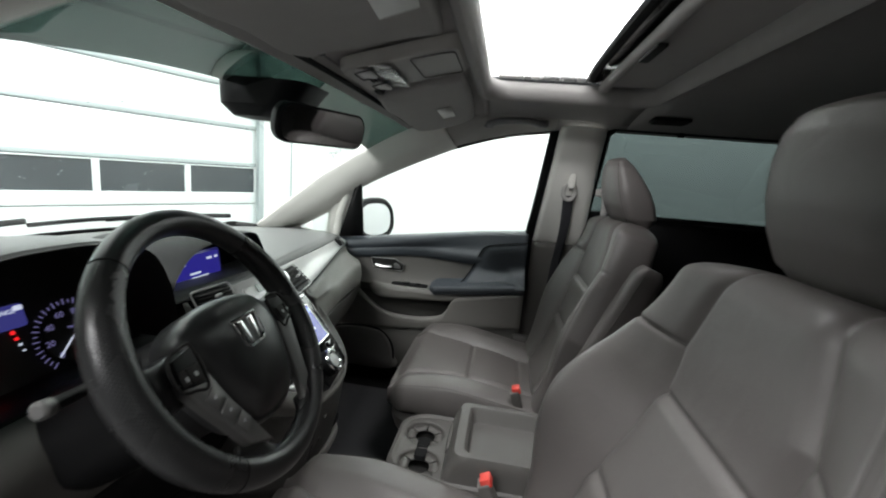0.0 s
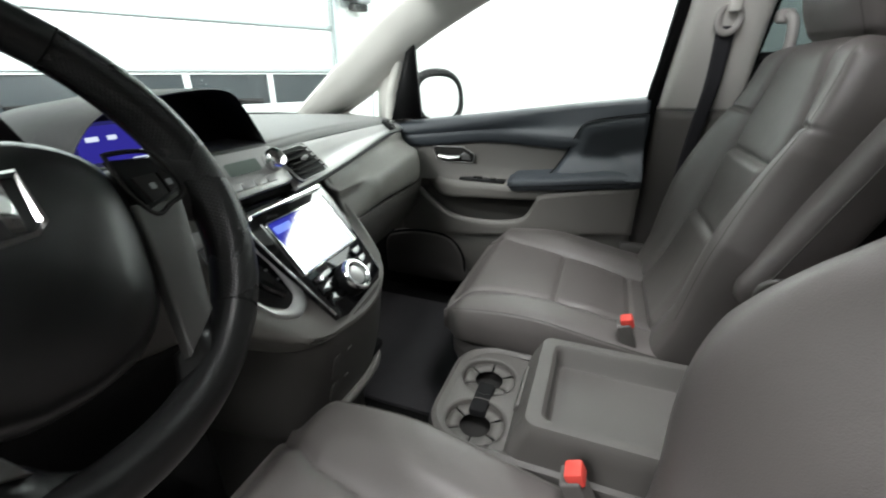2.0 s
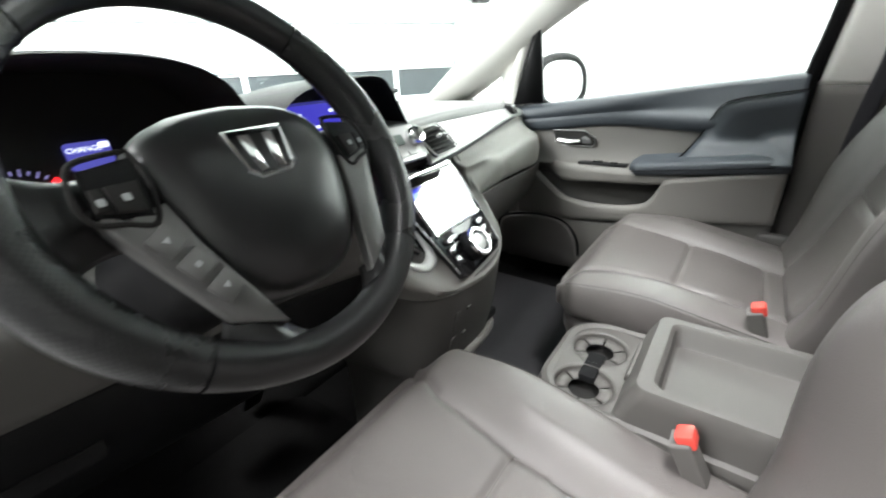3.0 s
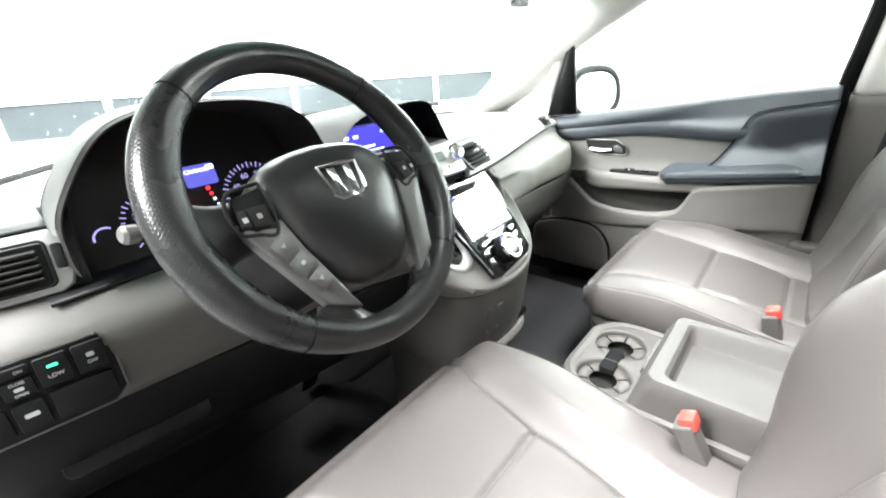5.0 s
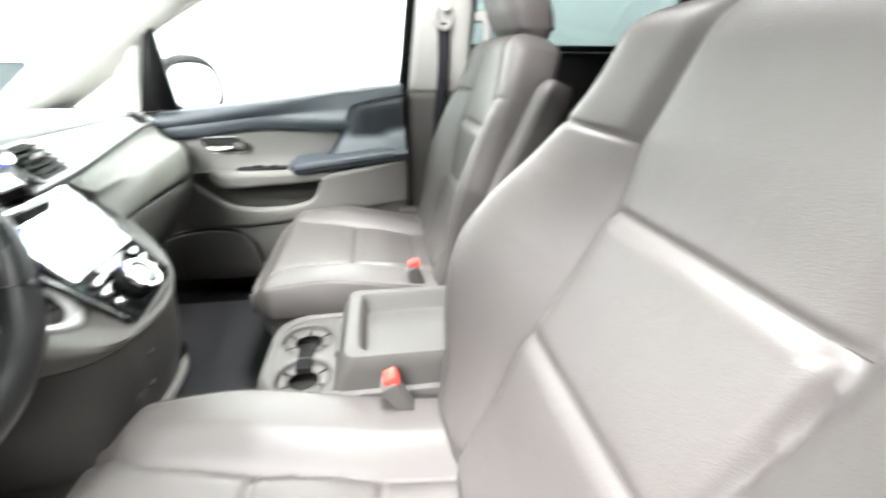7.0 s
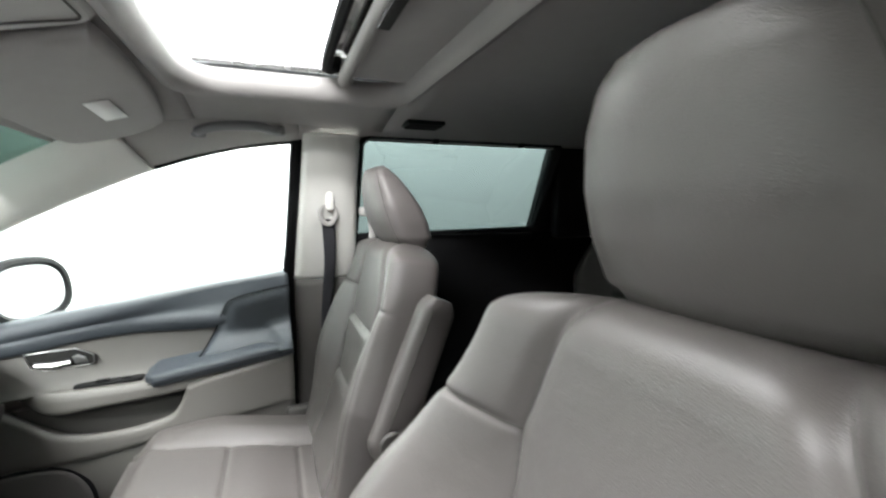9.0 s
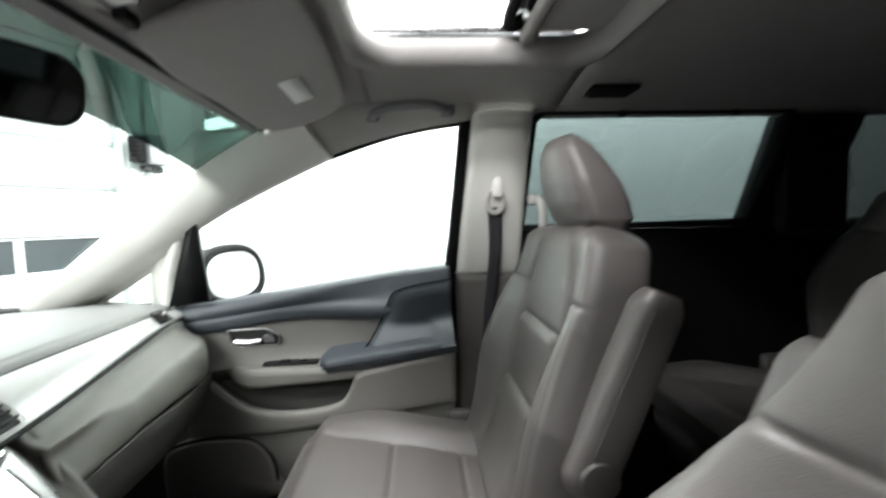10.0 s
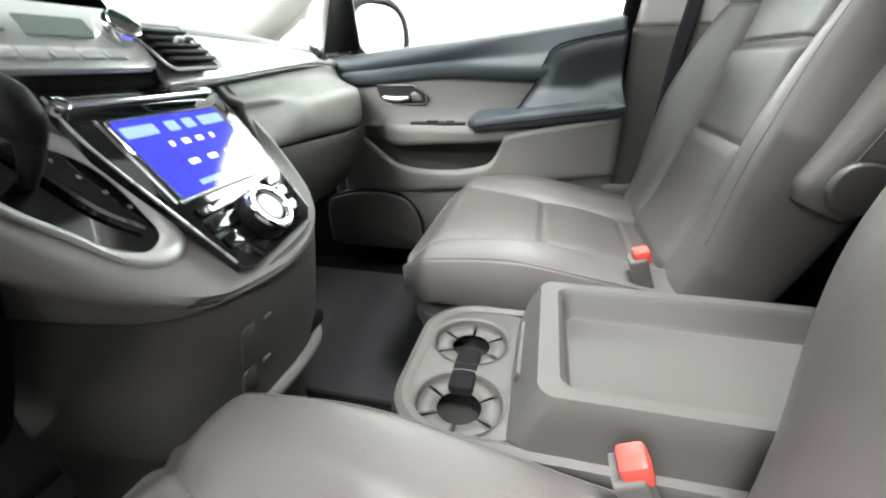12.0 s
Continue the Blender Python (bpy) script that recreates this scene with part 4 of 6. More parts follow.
vent(0.07, 0.509, 0.977, 0.095, 0.066, (1, 0.14, 0.02), (0, 0.74, 0.68), 5)
vent(0.603, 0.611, 0.98, 0.062, 0.032, (1, 0.25, -0.1), (0, 0.77, 0.64), 4, BLACK, 0.005)
SIDE = facing((-0.705, 0.60, 0.985), (1, -0.25, 0.02), (0, 0.45, 0.9))
sv = SIDE @ Vector((0, -0.008, 0.006))
vent(sv.x, sv.y, sv.z, 0.104, 0.05, (1, -0.25, 0.02), (0, 0.45, 0.9), 5, BLACK, 0.005)
vent(-0.205, 0.525, 1.004, 0.09, 0.04, (1, -0.1, 0), (0, 0.6, 0.9), 4)

# left face: silver panel round the vent, grey knee pad and shade-blackened lower cover
part("silver_panel", prism([(-0.11, -0.043), (0.055, -0.043), (0.066, -0.036), (0.071, -0.02), (0.071, 0.02), (0.066, 0.03), (0.058, 0.032), (-0.11, 0.032)], 0.008, SIDE @ Matrix.Translation((0, 0, -0.006)), 0.003), SILVER, dash, "satin silver panel round the side vent")
part("dash_end", skin([[tuple(SIDE @ Vector((x, 0.07, -0.04))), tuple(SIDE @ Vector((x, 0.034, -0.012))), tuple(SIDE @ Vector((x, -0.02, -0.012))), tuple(SIDE @ Vector((x, -0.06, -0.014)))] for x in (-0.11, -0.02, 0.08)], 8, 14), BLACK, dash, "dark backing of the dash end", solid=0.006)
kn = []
for x, y in ((-0.80, 0.585), (-0.68, 0.555), (-0.5, 0.535), (-0.32, 0.52), (-0.2, 0.49)):
    kn.append([(x, y + 0.03, 0.935), (x, y, 0.929), (x, y - 0.032, 0.90), (x, y - 0.03, 0.85), (x, y - 0.022, 0.815), (x, y + 0.02, 0.806)])
part("knee_pad", skin(kn, 30, 20), PLASTIC, dash, "grey padded knee panel", solid=0.008, offset=1)
kl = []
for x, y in ((-0.80, 0.57), (-0.5, 0.525), (-0.2, 0.49)):
    kl.append([(x, y, 0.808), (x, y - 0.012, 0.80), (x, y + 0.02, 0.72), (x, y + 0.09, 0.62), (x, y + 0.2, 0.57)])
# cover, lid and grooves: the shade below the dash is put into their black
part("lower_cover", skin(kl, 24, 20), BLACK, dash, "lower knee cover, blackened for the shade under the dash", solid=0.008, offset=1)
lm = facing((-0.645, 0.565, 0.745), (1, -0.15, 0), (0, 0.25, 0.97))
part("cubby_lid", prism(rounded(0.17, 0.075, 0.012), 0.012, lm, 0.003), BLACK, dash, "storage lid, blackened for the same shade")
for k in range(3):
    part("lid_groove", tube([lm @ Vector((-0.075, 0.02 - 0.018 * k, 0.0122)), lm @ Vector((0.075, 0.02 - 0.018 * k, 0.0122))], 0.0012, 5), BLACK, dash)

# switch cluster left of the column
sm = facing((-0.702, 0.520, 0.872), (1, -0.13, 0), (0, 0.1, 0.99))
sw = part("switch_panel", prism([(-0.11, -0.05), (0.045, -0.05), (0.058, -0.038), (0.06, 0.02), (0.052, 0.036), (-0.11, 0.036)], 0.006, sm, 0.002), BLACK, dash, "black switch panel")
part("panel_rim", tube([sm @ Vector(p) for p in ((0.05, 0.037, 0.003), (0.061, 0.02, 0.003), (0.06, -0.038, 0.003), (0.046, -0.0515, 0.003), (-0.11, -0.0515, 0.003))], 0.0016, 6), SPOKE_GREY, sw)
for x, y, w, h in ((0.041, 0.0145, 0.03, 0.036), (0.0095, 0.0145, 0.03, 0.036), (-0.021, 0.026, 0.028, 0.013), (-0.021, 0.0075, 0.028, 0.022), (-0.05, 0.013, 0.026, 0.034), (-0.021, -0.026, 0.028, 0.034), (0.025, -0.026, 0.058, 0.036), (-0.052, -0.026, 0.03, 0.034)):
    part("switch", prism(rounded(w - 0.002, h - 0.002, 0.003), 0.006, sm @ Matrix.Translation((x, y, 0.005)), 0.0012), BLACK, sw)
for t_, x, y, k in (("LOW", 0.0095, 0.009, 0.0058), ("OFF", 0.041, 0.009, 0.0055), ("CLOSE", -0.021, 0.014, 0.0042), ("OPEN", -0.021, 0.001, 0.0042), ("ON", -0.016, 0.026, 0.0045)):
    words(t_, k, sm @ Matrix.Translation((x, y, 0.0112)), PRINT, sw)
part("green_lamp", prism(rounded(0.009, 0.003, 0.001), 0.0004, sm @ Matrix.Translation((0.0095, 0.0205, 0.011))), INK_GREEN, sw, "green indicator lamp")
for x, y, w, h in ((-0.021, 0.0075, 0.008, 0.004), (0.041, 0.0175, 0.007, 0.005), (-0.021, -0.024, 0.012, 0.005)):
    part("icon", prism(rounded(w, h, 0.0015), 0.0004, sm @ Matrix.Translation((x, y, 0.011))), PRINT, sw)
tm = SIDE @ Matrix.Translation((0.0625, -0.002, 0.002))
part("thumb_wheel", prism(rounded(0.010, 0.03, 0.003), 0.005, tm, 0.0015), BLACK, dash, "black dimmer thumb wheel")

# instrument binnacle: arched hood over a recessed cluster
hood_arch = [(-0.640, 0.965), (-0.642, 0.995), (-0.634, 1.04), (-0.587, 1.105), (-0.544, 1.13), (-0.484, 1.139), (-0.385, 1.134), (-0.32, 1.109), (-0.288, 1.055), (-0.275, 1.0), (-0.27, 0.948)]
arch = spline(hood_arch, 56)
rows = []
cxh, czh = -0.465, 0.98
for y, k in ((0.552, 1.0), (0.542, 0.988), (0.545, 0.975), (0.60, 0.95), (0.68, 0.90)):
    rows.append([(cxh + (x - cxh) * k, y, czh + (z - czh) * k) for x, z in arch])
binn = part("instrument_hood", rings(rows, closed=False), PLASTIC_DK, dash, "black arched instrument hood")
part("hood_edge", skin([[(cxh + (x - cxh) * k, y, czh + (z - czh) * k) for x, z in arch if z > 1.012 or x > cxh] for y, k in ((0.90, 0.62), (0.78, 0.86), (0.66, 0.985), (0.58, 1.012), (0.553, 1.004))], 20, 56), DASH_TOP, dash, "grey dash skin over the hood")
cf = facing((-0.45, 0.645, 1.0), (1, 0, 0), (0, 0.3, 0.95))
part("cluster_face", prism([(x - (-0.45), (z - 1.0) * 0.97) for x, z in arch] + [(0.18, -0.09), (-0.22, -0.09)], 0.004, cf), PLASTIC_DK, binn, "black instrument face")
part("cluster_floor", skin([[(x, 0.70, 0.936), (x, 0.62, 0.94), (x, 0.575, 0.946), (x, 0.548, 0.944)] for x in (-0.672, -0.47, -0.262)], 6, 12), BLACK, binn, "black lower edge of the instrument recess", solid=0.004)


def dial(x, y, r, a0, a1, n, nums, needle):
    m = cf @ Matrix.Translation((x, y, 0.006))
    d = part("dial", prism([(r * 0.72 * math.cos(a), r * 0.72 * math.sin(a)) for a in np.linspace(0, 2 * math.pi, 33)[:-1]], 0.002, m), PLASTIC_DK, binn, "grey lit dial")
    for k in range(n):
        a = radians(a0 + (a1 - a0) * k / (n - 1))
        b = box((0, 0, 0), (r * (0.16 if k % 2 == 0 else 0.1), 0.0016, 0.0006), 0)
        bmesh.ops.transform(b, matrix=m @ pose(r * 0.9 * math.cos(a), r * 0.9 * math.sin(a), 0.001, 0, 0, math.degrees(a)), verts=b.verts)
        part("tick", b, DIAL_INK, d)
    for k, t_ in enumerate(nums):
        if t_:
            a = radians(a0 + (a1 - a0) * k / (len(nums) - 1))
            words(t_, r * 0.22, m @ Matrix.Translation((r * 0.62 * math.cos(a), r * 0.62 * math.sin(a), 0.0025)), DIAL_INK, d, "numeral")
    b = box((r * 0.35, 0, 0.004), (r * 0.7, 0.002, 0.001), 0)
    bmesh.ops.transform(b, matrix=m @ pose(0, 0, 0, 0, 0, needle), verts=b.verts)
    part("needle", b, INK_WHITE, d, "pale lit needle")
    return d, m


d1, m1 = dial(-0.075, -0.020, 0.047, 220, -40, 27, ["", "1", "2", "3", "4", "5", "6", "7", ""], 215)
d2, m2 = dial(0.075, -0.020, 0.056, 225, -45, 33, ["0", "20", "40", "60", "80", "100", "120", ""], 222)
words("mph", 0.007, m2 @ Matrix.Translation((0, 0.012, 0.0025)), DIAL_INK, d2)
part("green_lamp", prism(rounded(0.007, 0.006, 0.002), 0.0006, m2 @ Matrix.Translation((0.006, -0.014, 0.0025))), INK_GREEN, d2, "green indicator lamp")
red = [m1 @ Vector((0.043 * math.cos(a), 0.043 * math.sin(a), 0.002)) for a in np.linspace(radians(-35), radians(42), 14)]
part("red_zone", tube(red, 0.0035, 6), INK_RED, binn, "lit red rev zone")
fm = [cf @ Vector((-0.140 + 0.014 * math.cos(a), -0.026 + 0.014 * math.sin(a), 0.009)) for a in np.linspace(radians(55), radians(185), 14)]
part("fuel_arc", tube(fm, 0.0013, 6), DIAL_INK, binn, "lit gauge arc")
words("H", 0.008, cf @ Matrix.Translation((-0.122, -0.022, 0.008)), DIAL_INK, binn)
ig = cf @ Matrix.Translation((0.0, 0.029, 0.006))
info = part("info_display", prism(rounded(0.046, 0.032, 0.004), 0.003, ig), SCREEN_INFO, binn, "small blue information display")
words("CHANGE", 0.0085, ig @ Matrix.Translation((-0.004, 0.007, 0.0035)), INK_WHITE, info)
part("display_bar", prism(rounded(0.011, 0.007, 0.002), 0.0005, ig @ Matrix.Translation((0.017, 0.01, 0.003))), INK_WHITE, info)
for k in range(4):
    part("warning_lamp", prism(rounded(0.005 - 0.0006 * k, 0.005 - 0.0008 * k, 0.001), 0.0008, cf @ Matrix.Translation((0.004 + 0.002 * k, 0.008 - 0.009 * k, 0.006))), INK_RED if k < 2 else INK_WHITE, binn)

# centre hood with the upper display
h2 = spline([(-0.262, 0.985), (-0.235, 1.045), (-0.18, 1.085), (-0.07, 1.10), (0.0, 1.096), (0.03, 1.065), (0.068, 1.0), (0.078, 0.985)], 36)
rows = []
for y, k in ((0.86, 0.8), (0.72, 0.96), (0.585, 1.0), (0.575, 0.985), (0.58, 0.965), (0.65, 0.93)):
    rows.append([(-0.07 + (x + 0.07) * k, y, 0.99 + (z - 0.99) * k) for x, z in h2])
dh = part("display_hood", rings(rows, closed=False), BLACK, dash, "black hood over the upper display")
part("hood_back", prism([(x, z - 0.99) for x, z in h2], 0.004, facing((0, 0.655, 0.985), (1, 0, 0), (0, 0.12, 0.99))), BLACK, dh)
um = facing((-0.128, 0.632, 1.03), (1, 0.0, 0), (0, 0.15, 0.98))
ud = part("display", prism(rounded(0.16, 0.066, 0.006), 0.004, um, 0.001), SCREEN_DARK, dh, "dark upper display")
part("lit_field", prism(rounded(0.15, 0.058, 0.004), 0.0006, um @ Matrix.Translation((0.0, -0.001, 0.0042))), SCREEN_DIM, ud, "lit blue field")
for x, y, w, h in ((-0.055, 0.012, 0.016, 0.006), (-0.03, 0.012, 0.012, 0.006), (0.045, 0.015, 0.016, 0.005), (0.066, 0.015, 0.01, 0.005), (0.0, -0.01, 0.03, 0.004), (0.012, -0.02, 0.05, 0.005)):
    part("display_text", prism(rounded(w, h, 0.001), 0.0004, um @ Matrix.Translation((x, y, 0.005))), INK_WHITE, ud)

# radio strip between the vents
rm = facing((-0.035, 0.512, 0.983), (1, 0.0, 0), (0, 0.62, 0.86))
rs = part("control_strip", prism(rounded(0.18, 0.07, 0.012), 0.008, rm @ Matrix.Translation((-0.032, 0, -0.006)), 0.002), SILVER, dash, "silver control strip")
part("clock_display", prism(rounded(0.062, 0.02, 0.003), 0.002, rm @ Matrix.Translation((-0.022, 0.008, 0.002))), LCD, rs, "grey LCD panel")
part("round_knob", cyl(rm @ Vector((0.037, 0.006, 0)), 0.0185, 0.0165, 0.02, 28, rm, 0.002), CHROME, rs, "chrome round knob")
for k in range(5):
    part("button", prism(rounded(0.022, 0.011, 0.002), 0.004, rm @ Matrix.Translation((-0.085 + 0.025 * k, -0.02, 0.001)), 0.001), SILVER, rs)
part("button", prism(rounded(0.03, 0.018, 0.003), 0.004, rm @ Matrix.Translation((-0.08, 0.01, 0.001)), 0.001), SILVER, rs)

# centre stack body: a sloping face with a rounded lip, standing on a narrower base
def stack_face_z(y):
    return 0.757 + 1.2 * (y - 0.375)


lip = spline([(-0.228, 0.57), (-0.22, 0.505), (-0.196, 0.447), (-0.158, 0.402), (-0.11, 0.373), (-0.04, 0.362), (0.03, 0.362), (0.085, 0.372), (0.124, 0.395), (0.142, 0.44), (0.147, 0.52), (0.15, 0.57)], 64)
foot = spline([(-0.168, 0.60), (-0.163, 0.52), (-0.154, 0.45), (-0.137, 0.4), (-0.10, 0.374), (-0.04, 0.366), (0.03, 0.366), (0.085, 0.375), (0.12, 0.397), (0.136, 0.44), (0.14, 0.52), (0.142, 0.60)], 64)


def seam_z(x):
    return float(np.interp(x, [-0.17, -0.08, 0.1, 0.14], [0.748, 0.744, 0.762, 0.768]))


rows = []
for (x, y), (fx, fy) in zip(lip, foot):
    u = Vector((x, y, stack_face_z(y)))
    back_ = Vector((x * 0.93, 0.565, 0.95))
    f = Vector((fx, fy, seam_z(fx)))
    rows.append([back_, back_.lerp(u, 0.5), back_.lerp(u, 0.9) + Vector((0, 0, 0.001)), u + Vector((0, 0, -0.003)), u.lerp(f, 0.25) + Vector(((x - fx) * 0.35, (y - fy) * 0.9, 0)), u.lerp(f, 0.7), f])
part("stack_body", rings([spline(r_, 26) for r_ in rows], closed=False), DASH, dash, "grey centre stack moulding", solid=0.006, offset=1)
rows = []
for fx, fy in foot:
    zs = seam_z(fx) - 0.002
    rows.append([(fx * k, 0.6 + (fy - 0.6) * d + 0.003, z) for k, d, z in ((1.0, 1.0, zs), (1.0, 0.985, zs - 0.035), (1.0, 0.93, 0.64), (0.99, 0.88, 0.585), (0.97, 0.86, 0.56), (0.93, 0.76, 0.54), (0.92, 0.72, 0.45), (0.92, 0.72, 0.362))])
part("stack_base", rings([spline(r_, 30) for r_ in rows], closed=False), DASH_LOW, dash, "dark grey lower stack", solid=0.006, offset=1)
part("stack_seam", tube([(fx * 1.002, fy - 0.001, seam_z(fx)) for fx, fy in foot], 0.0018, 6), SEAM, dash, "dark seam round the stack")
# power outlet covers and the storage pocket low on the stack
for x, z, w, h in ((-0.055, 0.672, 0.055, 0.05), (-0.058, 0.617, 0.05, 0.04)):
    om_ = facing((x, 0.3735 + (0.70 - z) * 0.19, z), (1, 0.0, 0), (0, -0.2, 0.98))
    lid_ = part("outlet_cover", prism(rounded(w, h, 0.008), 0.004, om_, 0.0015), DASH_LOW, dash, "hinged power outlet cover")
    part("cover_tab", prism(rounded(0.014, 0.008, 0.003), 0.004, om_ @ Matrix.Translation((0.016, h / 2 - 0.008, 0.003)), 0.0015), DASH_LOW, lid_)
part("pocket_slot", box((0.025, 0.408, 0.583), (0.2, 0.02, 0.022), 0.006), RUBBER, dash, "dark storage slot")
part("pocket_lip", tube([(-0.085, 0.402, 0.562), (-0.04, 0.392, 0.56), (0.03, 0.389, 0.56), (0.09, 0.396, 0.563), (0.125, 0.42, 0.566)], 0.011, 10, 30, flat=0.7), DASH, dash, "grey lip of the storage slot")
xa, ya = (1, 0.05, 0.0), (-0.01, 0.64, 0.768)
face_m = facing((0.0, 0.437, 0.84), xa, ya)
gl = part("stack_panel", prism([(-0.1, 0.118), (0.108, 0.118), (0.113, 0.06), (0.094, -0.085), (0.072, -0.1), (-0.052, -0.108), (-0.072, -0.102), (-0.102, 0.05)], 0.012, face_m @ Matrix.Translation((0, 0, -0.002)), 0.003), GLOSS, dash, "gloss black stack panel")
pm_ = face_m @ Matrix.Translation((0, 0.014, 0.002))
sc = pm_ @ Matrix.Translation((0.007, 0.018, 0.0085)) @ Matrix.Diagonal((1.13, 1.03, 1, 1))
scr = part("touch_screen", prism(rounded(0.130, 0.09, 0.003), 0.0015, sc), SCREEN_BLUE, gl, "lit blue touch screen")
for x, y, w, h in ((-0.045, 0.032, 0.036, 0.012), (-0.008, 0.032, 0.014, 0.012), (0.014, 0.032, 0.014, 0.012), (0.046, 0.032, 0.034, 0.012)):
    part("screen_key", prism(rounded(w, h, 0.002), 0.0004, sc @ Matrix.Translation((x, y, 0.0016))), SCREEN_PALE, scr)
for k in range(3):
    part("screen_text", prism(rounded(0.012, 0.006, 0.001), 0.0004, sc @ Matrix.Translation((-0.02 + 0.026 * k, -0.012, 0.0016))), INK_WHITE, scr)
for k in range(4):
    part("screen_text", prism(rounded(0.009 if k % 3 else 0.005, 0.006, 0.001), 0.0004, sc @ Matrix.Translation((-0.026 + 0.018 * k, 0.012, 0.0016))), INK_WHITE, scr)
part("screen_text", prism(rounded(0.03, 0.006, 0.001), 0.0004, sc @ Matrix.Translation((-0.02, -0.036, 0.0016))), SCREEN_PALE, scr)
part("screen_rim", tube([sc @ Vector((x, y, 0.0)) for x, y in rounded(0.135, 0.095, 0.004)], 0.002, 6, loop=True), CHROME, gl)
for sx in (-1, 1):
    part("side_rail", tube([pm_ @ Vector((0.007 + sx * 0.083, 0.07, 0.007)), pm_ @ Vector((0.007 + sx * 0.083, -0.03, 0.007))], 0.0028, 8), CHROME, gl, "chrome side rail")
for pts in (((-0.098, 0.1), (-0.1, 0.04), (-0.074, -0.108)), ((0.107, 0.1), (0.11, 0.045), (0.09, -0.1))):
    part("edge_rail", tube([pm_ @ Vector((x, y, 0.007)) for x, y in pts], 0.0016, 8, 20), BRUSHED, gl, "thin silver panel edge")
part("lower_bar", tube([pm_ @ Vector((-0.073, -0.031, 0.008)), pm_ @ Vector((0.085, -0.031, 0.008))], 0.0026, 8), CHROME, gl, "chrome bar below the screen")
part("upper_bar", prism(rounded(0.19, 0.011, 0.005), 0.008, pm_ @ Matrix.Translation((0.005, 0.09, 0.005)), 0.003, 3), CHROME, gl, "chrome bar above the screen")
part("disc_slot", box((0.0, 0.53, 0.946), (0.2, 0.05, 0.022), 0.004), BLACK, gl, "dark disc slot")
kb = part("rotary_knob", cyl(pm_ @ Vector((0.001, -0.08, 0.006)), 0.031, 0.029, 0.022, 40, pm_, 0.003), BLACK, gl, "large rotary knob")
part("knob_ring", tube([pm_ @ Vector((0.001 + 0.0245 * math.cos(a), -0.08 + 0.0245 * math.sin(a), 0.028)) for a in np.linspace(0, 2 * math.pi, 41)[:-1]], 0.0055, 10, loop=True), CHROME, kb)
part("knob_cap", cyl(pm_ @ Vector((0.001, -0.08, 0.026)), 0.018, 0.016, 0.004, 32, pm_, 0.001), SILVER, kb)
for x, y, w, h in ((-0.045, -0.048, 0.045, 0.012), (-0.048, -0.066, 0.045, 0.016), (-0.045, -0.088, 0.045, 0.018), (0.065, -0.048, 0.026, 0.013), (0.064, -0.066, 0.024, 0.015), (0.06, -0.088, 0.024, 0.015)):
    part("panel_button", prism(rounded(w, h, 0.003), 0.005, pm_ @ Matrix.Translation((x, y, 0.007)), 0.0015), GLOSS, gl)
for x, y, r_ in ((-0.098, 0.085, 0.008), (-0.06, -0.05, 0.005)):
    part("small_knob", cyl(pm_ @ Vector((x, y, 0.007)), r_, r_ * 0.85, 0.012, 20, pm_, 0.001), CHROME, gl)

# gear selector beside the stack
gm = facing((-0.145, 0.45, 0.849), (1, 0.0, 0.0), (0, 0.64, 0.768))
gs = thing("gear_selector", "chrome-edged gear selector with a black lever", "gear lever", (-0.182, 0.42, 0.86))
bez = spline([(-0.06, 0.066), (-0.04, 0.011), (-0.02, -0.024), (0.0, -0.06), (0.028, -0.075), (0.056, -0.062), (0.06, -0.03), (0.06, 0.005), (0.052, 0.042), (0.03, 0.07), (-0.005, 0.088), (-0.04, 0.09), (-0.06, 0.066)], 72)[:-1]
part("bezel", rings([[gm @ Vector((x * k, 0.005 + (y - 0.005) * k, h)) for x, y in bez] for k, h in ((1.06, -0.002), (1.05, 0.004), (1.0, 0.007), (0.86, 0.006), (0.8, 0.003), (0.78, -0.004))], caps=False), SILVER, gs, "satin silver bezel", sharp=60)
part("gate", prism([(x * 0.82, 0.005 + (y - 0.005) * 0.82) for x, y in bez], 0.002, gm @ Matrix.Translation((0, 0, -0.001))), GLOSS, gs, "black gate plate")
part("slot", tube([gm @ Vector((x, y, 0.0018)) for x, y in ((-0.01, 0.07), (0.002, 0.03), (0.014, -0.01), (0.034, -0.04))], 0.006, 8, 20, flat=1.0), GLOSS, gs, "dark lever slot")
part("lever", tube([gm @ Vector(p) for p in ((-0.01, 0.03, 0.0), (-0.014, 0.033, 0.03), (-0.018, 0.04, 0.055))], [0.006, 0.008, 0.011], 12), BLACK, gs, "black lever stem")


def knob_spine(t):
    return gm @ Vector((-0.018 - 0.004 * t, 0.030 + 0.05 * t, 0.05 + 0.022 * t)), (gm.to_3x3() @ Vector((0, -0.4, 1))).normalized(), gm.to_3x3() @ Vector((1, 0, 0))


part("lever_knob", pillow(24, 24, lambda t: 0.015 * math.sin(math.pi * min(0.5, 0.1 + t, 1.08 - t)), lambda t: 0.018 * math.sin(math.pi * min(0.5, 0.1 + t, 1.08 - t)), 2.4, knob_spine, lambda x, t: 0), BLACK, gs, "black lever knob")
for k, c in enumerate("PRND"):
    words(c, 0.0055, gm @ Matrix.Translation((0.018 + 0.008 * k, 0.045 - 0.02 * k, 0.0022)), PRINT, gs)

# ---- steering wheel ----
WC, WA = Vector((-0.4355, 0.329, 1.045)), radians(32)
wm = facing(WC, (1, 0.085, 0), (0, math.sin(WA), math.cos(WA))) @ Matrix.Scale(0.95, 4)
whl = thing("steering_wheel", "black leather steering wheel with silver spokes", "steering wheel", tuple(WC))
RW = 0.159


